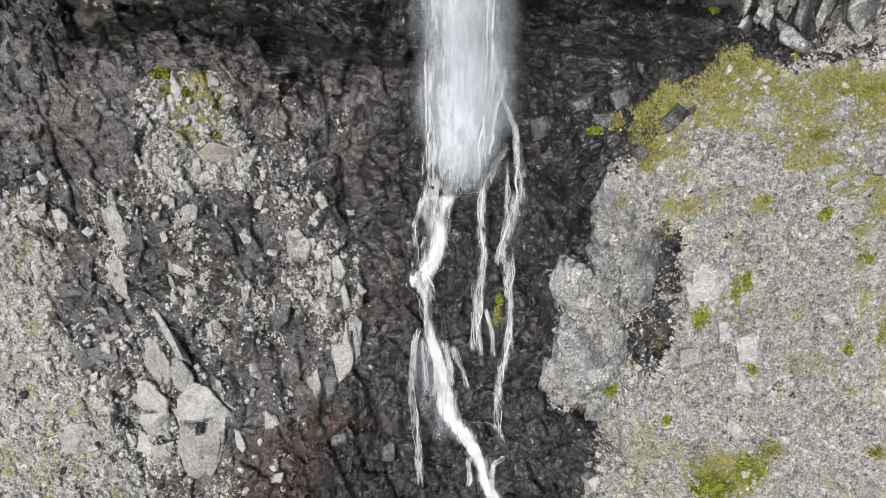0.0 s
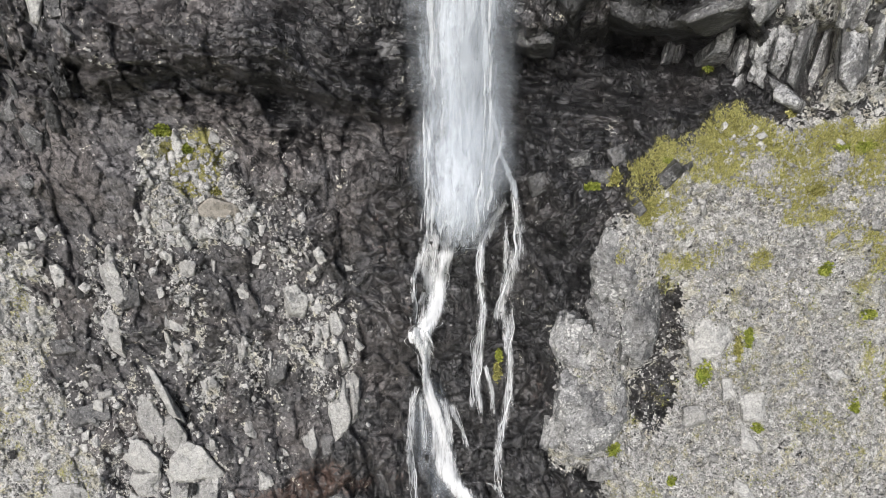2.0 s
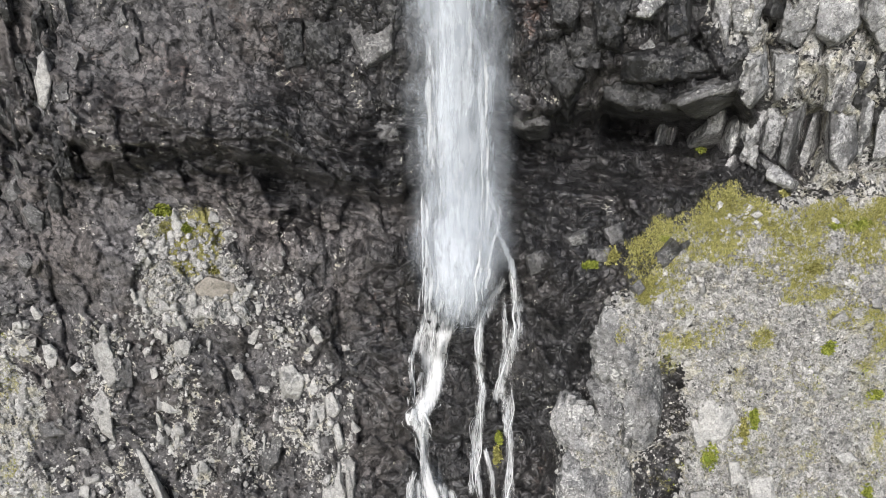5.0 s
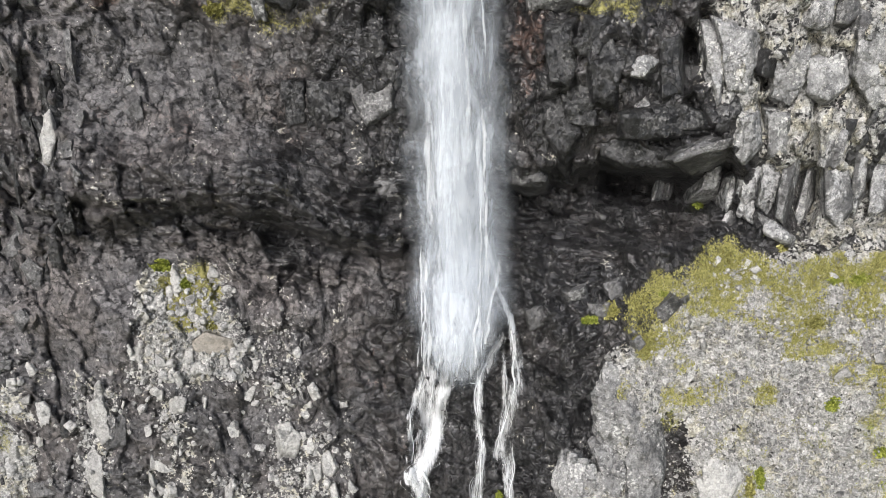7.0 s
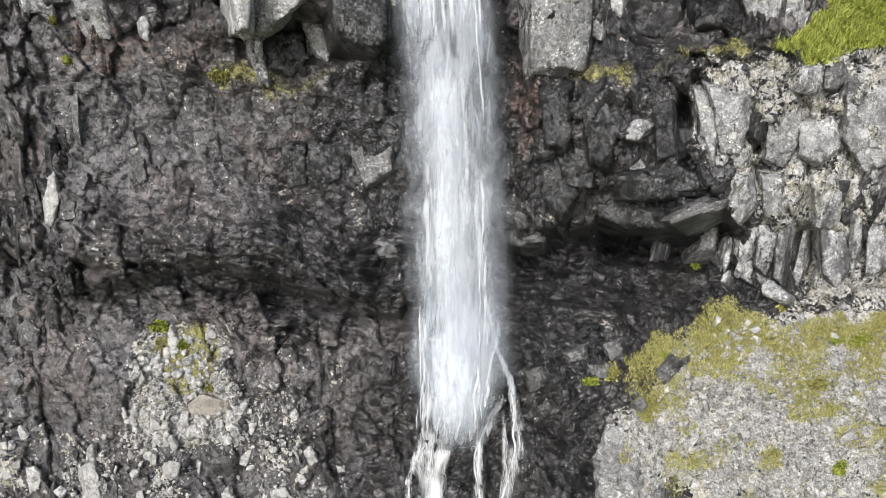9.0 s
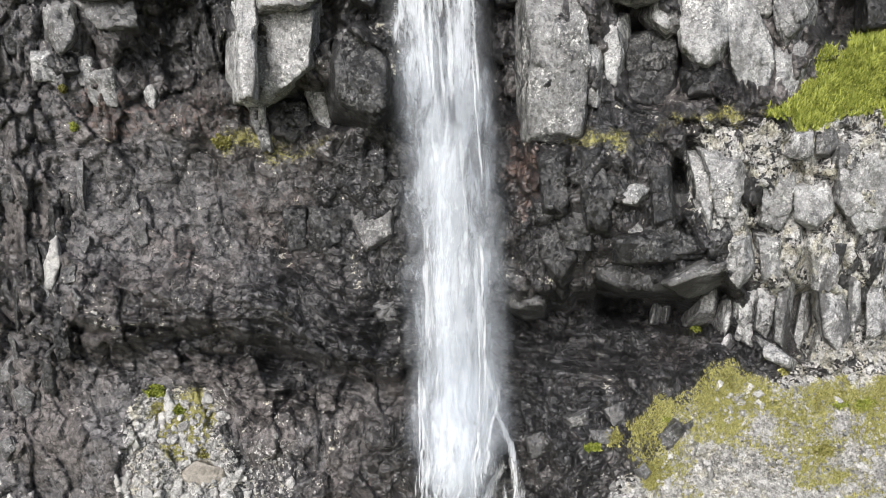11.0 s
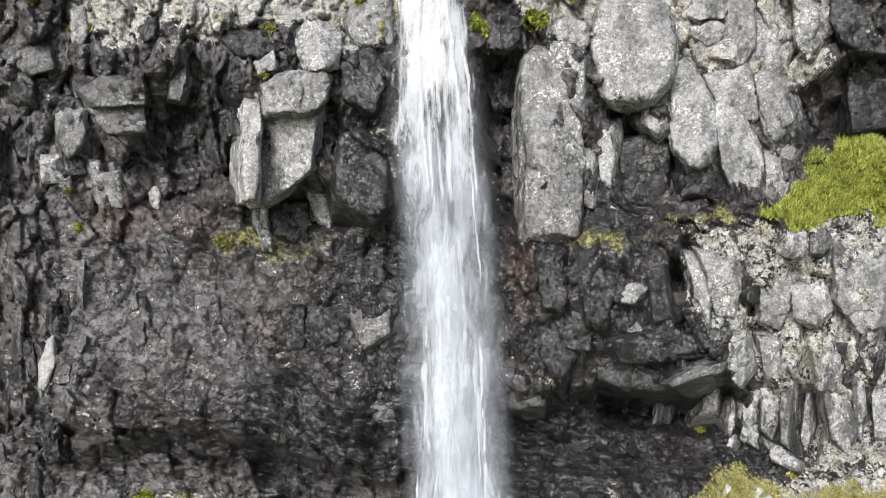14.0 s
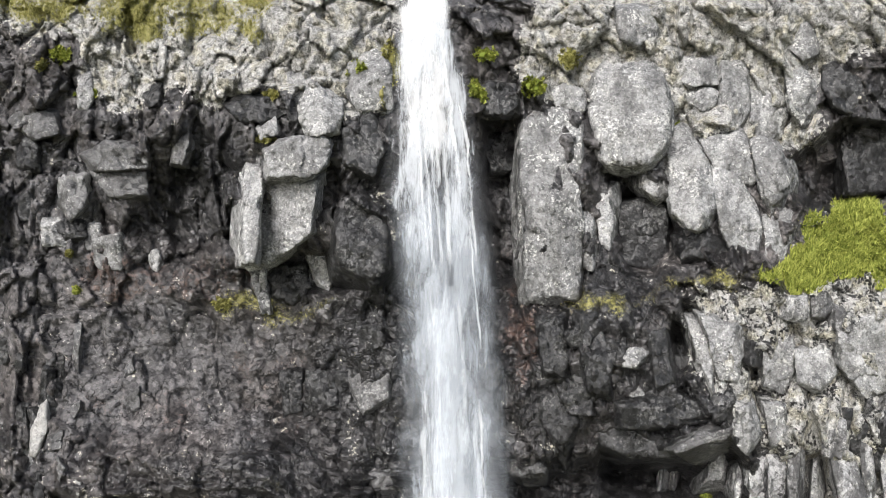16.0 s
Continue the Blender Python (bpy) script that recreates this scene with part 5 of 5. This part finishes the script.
# ---- plants ----
def tufts(name, count, box, chance, tall, material, label, seed, blades=7):
    """Grass, blade by blade, in one mesh."""
    rnd = np.random.RandomState(seed)
    x, z = rnd.uniform(box[0], box[1], count * 10), rnd.uniform(box[2], box[3], count * 10)
    keep = chance(x, z) > rnd.uniform(0, 1, len(x))
    x, z = x[keep][:count], z[keep][:count]
    count = len(x)
    p = ground_at(x, z, 0.0)
    way = HEART - p
    way /= np.linalg.norm(way, axis=1, keepdims=True)
    up = 0.45 * way + np.array([0, 0, 0.75])
    size = tall * rnd.uniform(0.5, 1.3, count)
    tri = []
    for b in range(blades):
        off = rnd.normal(size=(count, 3)) * 0.3 * size[:, None]
        lean = rnd.normal(size=(count, 3)) * 0.5
        side = np.cross(up + lean, way)
        side /= np.linalg.norm(side, axis=1, keepdims=True)
        root, wide = p + off, 0.16 * size[:, None]
        tri.append(np.stack([root - side * wide, root + side * wide, root + (up + lean) * size[:, None]], 1))
    v = np.concatenate(tri, 1).reshape(-1, 3)
    me = sheet_mesh(name, v, np.arange(len(v)).reshape(-1, 3), material)
    tagged(new(name, me), label, "grass", kind="stuff")


def greener(k, lift):
    return lambda x, z: cover(x, z)[:, 1] * k - lift


tufts("grass", 16000, (8, 31, -32, -22), greener(1.5, 0.45), 0.12, GRASS, "short yellow-green grass on the bank below the cliff", 11)
tufts("grass", 8000, (17, 31, -11, -5), greener(1.5, 0.4), 0.2, MOSS, "bright green grass on the ledge beside the columns", 12)
tufts("grass", 6000, (-32, -7, 2.5, 9), greener(1.5, 0.5), 0.13, GRASS, "yellow-green grass on the brink of the cliff", 13)
tufts("grass", 6000, (-31, 31, -49, -28), greener(1.3, 0.45), 0.09, MOSS, "scattered green moss and grass on the lower slope", 14)
tufts("grass", 2000, (-20, 20, -28, -8), greener(1.4, 0.5), 0.09, GRASS, "sparse grass along the damp ledges", 15)


def cushions():
    """Moss cushions: a low mound set with short shoots."""
    spots = [(-2.9, 1.8, 1.23, 2.5), (-4.4, 1.5, 1.54, 1.6), (5.0, 0.7, 1.41, 1.1), (7.0, 2.2, 1.23, 1.1), (2.4, 2.4, 1.36, 0.7), (1.8, 0.6, 0.61, 0.93), (-11.8, -10.7, 0.92, 0.72), (-4.9, -9.7, 0.31, 0.30), (12.9, -1.6, 0.73, 0.93), (-9.6, -2.1, 1.23, 0.31)]
    spots += [(-4.4, -2.2, 0.43, 0.62), (-19.6, -10.0, 0.42, 0.37), (-20.1, -8.1, 0.37, 0.37), (9.2, -6.8, 0.31, 0.61), (-19.5, 0.3, 1.23, 0.44), (-9.3, 0.3, 0.92, 0.44), (2.4, 0.3, 0.80, 1.12), (-21.0, 2.4, 1.23, 0.93), (-22.0, 1.8, 0.74, 0.75)]
    spots += [(-16.0, -23.9, 1.26, 0.65), (-14.8, -24.9, 0.77, 0.61), (-13.8, -27.4, 0.99, 0.70), (20.6, -46.1, 2.28, 1.64), (18.1, -47.1, 3.06, 1.64), (21.7, -45.1, 1.51, 1.20), (14.7, -43.5, 0.53, 0.56), (19.1, -36.0, 0.58, 1.14), (18.5, -36.6, 0.58, 1.53)]
    spots += [(16.4, -37.9, 1.09, 1.52), (26.2, -39.6, 0.58, 0.76), (28.2, -38.7, 0.58, 1.54), (20.1, -40.7, 0.67, 0.62), (12.6, -25.4, 0.64, 0.32), (9.6, -26.4, 0.97, 1.04), (8.4, -26.9, 0.98, 0.48), (10.9, -41.9, 0.90, 0.79), (21.4, -27.1, 0.98, 0.69)]
    spots += [(22.2, -24.5, 0.94, 0.46), (23.5, -24.5, 1.25, 0.77), (28.9, -45.1, 0.90, 0.81), (23.2, -31.9, 0.83, 0.92), (26.4, -34.6, 1.06, 0.61), (18.9, -22.7, 0.61, 0.43), (18.0, -21.8, 0.48, 0.37), (13.9, -20.4, 0.59, 0.35), (3.3, -38.0, 0.59, 0.99), (3.4, -37.1, 0.44, 0.76)]
    for n, (x, z, w, h) in enumerate(spots):
        rnd = np.random.RandomState(500 + n)
        count = int(60 + 120 * w * h)
        a, r = rnd.uniform(0, 6.283, count), np.sqrt(rnd.uniform(0, 1, count)) * (0.75 + 0.35 * np.sin(np.arange(count)))
        px, pz = x + r * np.cos(a) * w / 2, z + r * np.sin(a) * h / 2
        p = ground_at(px, pz, 0.02)
        way = HEART - p
        way /= np.linalg.norm(way, axis=1, keepdims=True)
        tri = []
        for b in range(6):
            lean = rnd.normal(size=(count, 3)) * 0.7
            tip = p + (0.7 * way + np.array([0, 0, 0.4]) + lean) * 0.1
            off = rnd.normal(size=(count, 3)) * 0.07
            tri.append(np.stack([p + off, p - off, tip], 1))
        v = np.concatenate(tri, 1).reshape(-1, 3)
        green = MOSS if n % 3 else GRASS
        mound = new("moss_cushion", sheet_mesh("moss_cushion", *rock_shape(700 + n, (w * 0.24, 0.07, h * 0.24), n=6, crisp=5, rough=0.2), green))
        mound.matrix_world = Matrix.Translation(spot(x, z, 0.0)) @ pose(0, 0, 0, slope_pitch(z))
        tagged(mound, "yellow-green moss cushion growing on the rock", "moss", "moss cushions")
        shoots = new("moss_tuft", sheet_mesh("moss_tuft", v, np.arange(len(v)).reshape(-1, 3), green))
        shoots.parent, shoots.matrix_parent_inverse = mound, mound.matrix_world.inverted()
        tagged(shoots, kind="stuff")


cushions()


# ---- water ----
def smooth_line(points, count):
    """A curve through points (rows of numbers), count of them, evenly in parameter."""
    p = np.array(points, float)
    p = np.concatenate([2 * p[:1] - p[1:2], p, 2 * p[-1:] - p[-2:-1]])
    t = np.linspace(0, len(points) - 1 - 1e-6, count)
    i, f = t.astype(int), (t - t.astype(int))[:, None]
    a, b, c, d = p[i], p[i + 1], p[i + 2], p[i + 3]
    return 0.5 * (2 * b + (c - a) * f + (2 * a - 5 * b + 4 * c - d) * f**2 + (3 * b - a - 3 * c + d) * f**3)


def ribbon(name, rows, material, parent, out=0.4, across=6, ends=(1.0, 1.0), close=True, bulge=0.15, step=0.18, seed=0, wander=0.12, lift=0.0):
    """Running water through rows of x, z, width. close: it follows the rock, else it hangs free of it."""
    length = sum(math.hypot(b[0] - a[0], b[1] - a[1]) for a, b in zip(rows, rows[1:]))
    count = max(6, int(length / step))
    line = smooth_line(rows, count)
    x, z, w = line.T
    u = np.linspace(-1, 1, across + 1)
    wob = wander * 2 * rough_noise(z * 0.9 + seed, z * 0 + seed * 7.7, 4, 71)
    w = w * (1 + 1.2 * rough_noise(z * 0.8 + seed, z * 0 + seed * 3.3, 3, 73) * min(1, wander * 5))
    gx = x[:, None] + u[None] * w[:, None] / 2 + wob[:, None]
    gz = np.repeat(z[:, None], across + 1, 1)
    o = out + lift * ease(-gz, 22, 29) + bulge * (1 - u[None] ** 2) + 0.08 * rough_noise(gx * 3 + seed, gz * 0.8, 3, 72)
    pts = (ground_at(gx.ravel(), gz.ravel(), o.ravel()) if close else calm_at(gx.ravel(), gz.ravel(), o.ravel()))
    if close:  # water bridges the small dips of its bed
        d = pts.reshape(count, across + 1, 3)
        for _ in range(3):
            d[1:-1] = (d[:-2] + 2 * d[1:-1] + d[2:]) / 4
        pts = d.reshape(-1, 3)
    n = across + 1
    a = (np.arange(count - 1)[:, None] * n + np.arange(across)[None]).ravel()
    me = sheet_mesh(name, pts, np.stack([a, a + n, a + n + 1, a + 1], -1), material)
    down = np.concatenate([[0], np.cumsum(np.hypot(np.diff(x), np.diff(z)))])
    uv = np.stack([gx.ravel() + 13.7 * seed, np.repeat(down, n) + 3.1 * seed], -1)
    layer = me.uv_layers.new(name="UVMap")
    loops = np.zeros(len(me.loops), np.int32)
    me.loops.foreach_get("vertex_index", loops)
    layer.data.foreach_set("uv", uv[loops].astype(np.float32).ravel())
    fade = (1 - np.abs(u) ** 2.2)[None] * np.minimum(1, np.linspace(0, 1, count) * 6 + ends[0])[:, None] * np.minimum(1, np.linspace(1, 0, count) * 7 + ends[1])[:, None]
    att = me.attributes.new("edge", "FLOAT", "POINT")
    att.data.foreach_set("value", fade.astype(np.float32).ravel())
    ob = new(name, me)
    ob.parent = parent
    return ob


def waterfall():
    fall = tagged(new("waterfall"), "white waterfall plunging over the dark basalt cliff", "waterfall")
    axis = [(-0.5, -1.5, 5.4), (-0.2, -5.3, 5.7), (0.2, -9.7, 5.7), (0.5, -14.1, 6.0), (0.7, -19.0, 6.3), (0.9, -22.5, 6.0), (0.85, -25.0, 6.0), (0.75, -27.5, 5.4), (0.55, -29.5, 4.3), (0.4, -31.0, 3.0)]
    left = [(-0.95, 4.7, 3.0), (-1.1, 3.6, 3.0), (-1.35, 1.5, 3.1), (-1.6, -0.5, 3.4), (-1.6, -3, 3.5), (-1.4, -6, 3.3), (-0.9, -10, 3.2)]
    right = [(-0.1, 3.8, 1.8), (0.4, 1.8, 2.1), (0.7, -0.5, 2.4), (0.9, -3, 2.6), (1.05, -6, 2.7), (1.3, -10, 2.8)]
    ribbon("brook", [(-0.6, 9.5, 2.6), (-0.75, 7, 3.0), (-0.9, 5.4, 3.4), (-0.95, 4.4, 3.4), (-0.95, 3.0, 3.0)], RAPID, fall, 0.5, 12, (1, 0), False, 0.3, 0.2, 9, 0.05)
    ribbon("water_sheet", [(-1.0, 5.0, 3.3), (-1.0, 3.5, 3.3), (-1.0, 2.0, 3.4), (-0.9, 0.5, 3.5), (-0.8, -1.5, 3.6), (-0.7, -4.0, 3.6)], RAPID, fall, 1.5, 16, (1, 0), False, 0.4, 0.2, 31, 0.04)
    ribbon("water_sheet", left, FOAM, fall, 1.8, 14, (1, 0), False, 0.4, 0.2, 1, 0.03)
    ribbon("water_sheet", right, FOAM, fall, 1.6, 10, (1, 0), False, 0.4, 0.2, 2, 0.03)
    ribbon("water_sheet", axis, WATER, fall, 1.3, 26, (0, 0), False, 0.5, 0.25, 3, 0.03, 2.6)
    ribbon("water_sheet", [(x - 0.05 * w, z, w * 0.55) for x, z, w in axis[1:]], FOAM, fall, 1.9, 16, (0, 0), False, 0.4, 0.25, 4, 0.03, 2.4)
    ribbon("spray_veil", [(x, z, w * 1.12) for x, z, w in axis], SPRAY, fall, 2.5, 26, (0, 0), False, 0.4, 0.3, 5, 0.03, 2.2)
    ribbon("spray_veil", [(0.8, -20, 5.5), (1.2, -24, 6.4), (1.3, -27, 6.0), (1.1, -29.5, 4.6), (0.7, -31.5, 3.0)], SPRAY, fall, 3.0, 22, (0, 0), False, 0.5, 0.3, 6, 0.03)
    ribbon("water_sheet", [(-0.1, -10, 0.9), (0.0, -13, 1.2), (0.0, -17, 1.5), (0.05, -21, 1.4), (0.15, -25, 1.0)], FOAM, fall, 2.1, 8, (0, 0), False, 0.3, 0.25, 7, 0.05)
    ribbon("water_sheet", [(1.7, -14, 0.5), (1.9, -18, 0.55), (2.2, -21.4, 0.6), (3.0, -24.9, 0.7), (3.8, -26.9, 0.7), (4.3, -28.6, 0.5)], FOAM, fall, 1.9, 6, (0, 0), False, 0.2, 0.25, 8, 0.08)
    rnd = random.Random(5)
    whole = [(-0.7, 3.6, 2.4), (-0.5, 0.6, 3.9), *axis]
    for n in range(26):
        u = rnd.uniform(-0.32, 0.32)
        top, tall, wide = rnd.uniform(-24, 3.0), rnd.uniform(4, 11), rnd.uniform(0.15, 0.5)
        rows = [(x + w * u + rnd.uniform(-0.06, 0.06), z, wide) for x, z, w in whole if top - tall < z < top + 4]
        if len(rows) > 2:
            ribbon("water_strand", rows, STRAND, fall, rnd.uniform(1.5, 2.8), 4, (0, 0), False, 0.1, 0.3, 10 + n, 0.07)
    for n in range(30):  # threads in which the foot of the fall breaks up
        u, low, wide = rnd.uniform(-0.46, 0.46), rnd.uniform(-31.8, -28.5), rnd.uniform(0.12, 0.45)
        x0, x1 = 0.8 + 4.8 * u, 0.7 + 4.2 * u + rnd.uniform(-0.25, 0.15)
        rows = [(x0, -21 - rnd.uniform(0, 2), wide), (x0 + 0.05, -25, wide), (x1, -28, wide * 0.9), (x1 - rnd.uniform(0, 0.4) * (u < 0.25), low, wide * 0.6)]
        ribbon("water_strand", rows, STRAND if n % 3 else LACE, fall, rnd.uniform(1.2, 1.9), 5, (0, 0), False, 0.1, 0.25, 240 + n, 0.12, 2.5)
    return fall


def cascade():
    run = tagged(new("cascade"), "white cascade branching over wet black rock below the waterfall", "cascade")
    main = [(0.2, -29.3, 1.95), (0.2, -30.6, 1.46), (-0.2, -31.8, 1.1), (-0.4, -33.2, 1.12), (-0.7, -34.6, 1.33), (-1.2, -35.5, 1.47), (-1.6, -36.2, 1.65), (-1.3, -37.0, 0.91), (-1.3, -38.0, 0.63)]
    main += [(-1.0, -39.3, 0.97), (-0.4, -40.8, 1.27), (-0.1, -42.3, 1.57), (0.2, -43.3, 1.72), (1.0, -44.2, 1.6), (1.9, -45.2, 1.2), (2.4, -46.1, 0.9), (2.7, -46.9, 0.88), (3.4, -48.0, 1.27), (4.4, -49.4, 1.5)]
    ribbon("main_stream", [(x, z, 1.6 * w) for x, z, w in main], LACE, run, 0.35, 14, (0, 1), seed=62, wander=0.04)
    ribbon("main_stream", [(0.35, -28.0, 2.4), *main], RAPID, run, 0.5, 12, (0, 1), seed=61, wander=0.04)
    ribbon("splash_apron", [(1.2, -24, 5.2), (1.5, -26.5, 5.4), (1.4, -28.5, 4.6), (0.8, -30.2, 3.0), (0.5, -31, 2.0)], LACE, run, 0.5, 24, (0, 0), seed=60, wander=0.05)
    # lacy water spread over the rock on both sides of the main stream
    ribbon("splash_apron", [(0.0, -28.6, 3.4), (-0.5, -30.6, 3.0), (-0.9, -32.4, 2.4), (-1.3, -34.4, 1.9), (-1.5, -36.3, 1.5)], LACE, run, 0.3, 14, (0, 0), seed=64, wander=0.05)
    ribbon("splash_apron", [(-0.8, -38.0, 1.6), (-0.9, -40.5, 3.0), (-0.6, -43, 3.0), (0.4, -45, 3.2)], SPRAY, run, 0.3, 14, (0, 0), seed=66, wander=0.05)
    threads = [
        [(-0.9, -28.6, 0.46), (-1.2, -30.7, 0.42), (-1.7, -31.8, 0.26), (-2.0, -32.9, 0.21), (-2.0, -34.6, 0.23), (-2.1, -35.7, 0.28)],
        [(-0.6, -30.4, 0.35), (-0.8, -32.2, 0.28), (-0.8, -33.9, 0.22), (-1.3, -35.5, 0.21)],
        [(3.6, -26.4, 0.52), (4.1, -27.9, 0.45), (4.3, -29.3, 0.45), (4.3, -30.7, 0.46), (4.0, -32.1, 0.49), (3.8, -33.2, 0.35), (3.4, -34.5, 0.45), (3.3, -35.5, 0.3)],
        [(4.0, -32.3, 0.35), (4.1, -34.2, 0.3), (4.1, -35.8, 0.3), (4.1, -37.4, 0.34), (4.0, -38.9, 0.39), (3.9, -40.1, 0.45), (3.7, -41.2, 0.28), (3.4, -42.2, 0.3), (3.5, -43.5, 0.22), (3.8, -44.5, 0.22), (4.2, -45.2, 0.38)],
        [(3.5, -26.7, 0.46), (3.3, -28.1, 0.42), (2.7, -29.2, 0.52), (2.2, -30.5, 0.49), (2.1, -32.1, 0.38), (2.2, -33.9, 0.42), (2.3, -35.5, 0.42), (2.2, -37.1, 0.38), (2.0, -38.6, 0.34), (2.3, -39.8, 0.21), (2.5, -40.7, 0.15)],
        [(3.5, -28.3, 0.19), (3.6, -31.1, 0.14), (3.5, -33.8, 0.18), (3.8, -36.1, 0.22), (4.0, -37.4, 0.18)],
        [(2.1, -35.5, 0.17), (1.8, -36.8, 0.17), (1.7, -38.6, 0.22), (1.9, -40.4, 0.15)],
        [(2.5, -37.4, 0.15), (3.0, -38.9, 0.18), (3.2, -40.4, 0.14)],
        [(-1.7, -38.5, 0.22), (-2.0, -39.3, 0.3), (-2.3, -40.5, 0.31), (-2.3, -42.0, 0.34), (-2.1, -43.5, 0.3), (-1.8, -45.0, 0.32), (-1.7, -46.6, 0.24), (-1.5, -47.9, 0.23)],
        [(-1.6, -39.0, 0.19), (-1.4, -40.8, 0.23), (-1.3, -42.3, 0.19)],
        [(-0.2, -39.2, 0.28), (0.1, -40.5, 0.3), (0.4, -42.0, 0.38)],
        [(0.3, -39.5, 0.19), (0.6, -40.3, 0.19), (1.1, -41.1, 0.19), (1.4, -42.1, 0.22)],
        [(4.4, -45.5, 0.38), (3.7, -45.6, 0.38), (3.2, -46.1, 0.3), (3.1, -47.0, 0.22), (3.3, -48.0, 0.22)],
        [(1.9, -45.3, 0.38), (1.5, -46.1, 0.22), (1.7, -46.9, 0.4), (1.4, -47.3, 0.19)],
        [(0.3, -31.0, 0.2), (1.1, -30.8, 0.28), (2.0, -30.8, 0.21), (2.4, -30.5, 0.14)],
        [(0.8, -43.8, 0.24), (1.9, -43.7, 0.19), (2.7, -43.7, 0.15), (3.1, -43.8, 0.22), (3.5, -44.2, 0.19)],
    ]
    rnd = random.Random(6)
    for n, rows in enumerate(threads):
        ribbon("side_stream", [(x, z, 1.9 * w + 0.25) for x, z, w in rows], LACE, run, 0.25, 8, (0.3, 0.3), seed=70 + n, wander=0.08)
        for k in range(3):
            off = rnd.uniform(-0.3, 0.3)
            twig = [(x + off * w + rnd.uniform(-0.12, 0.12), z + rnd.uniform(-0.2, 0.2), w * rnd.uniform(0.15, 0.4) + 0.03) for x, z, w in rows]
            ribbon("side_stream", twig, RAPID if k == 0 and n < 5 else STRAND, run, 0.32, 4, (0, 0), seed=90 + 7 * n + k, wander=0.2)
    for k in range(16):  # the splash where the stream strikes a ledge
        x, z, w = -1.6 + rnd.uniform(-0.5, 0.55), -35.5 - rnd.uniform(0, 0.9), rnd.uniform(0.25, 0.5)
        ribbon("splash", [(x, z, w), (x + rnd.uniform(-0.2, 0.2), z - 0.35, w * 1.2), (x + rnd.uniform(-0.25, 0.3), z - 0.8, w * 0.7)], LACE if k % 3 else RAPID, run, rnd.uniform(0.5, 0.9), 4, (0, 0), seed=200 + k, wander=0.15, step=0.1)
    for k in range(6):  # loose threads beside the main stream
        twig = [(x + rnd.uniform(-0.6, 0.6) * w, z, rnd.uniform(0.1, 0.3)) for x, z, w in main[k: 7 + k]]
        ribbon("side_stream", twig, LACE, run, 0.45, 3, (0, 0), seed=150 + k, wander=0.15)
    return run


waterfall()
cascade()
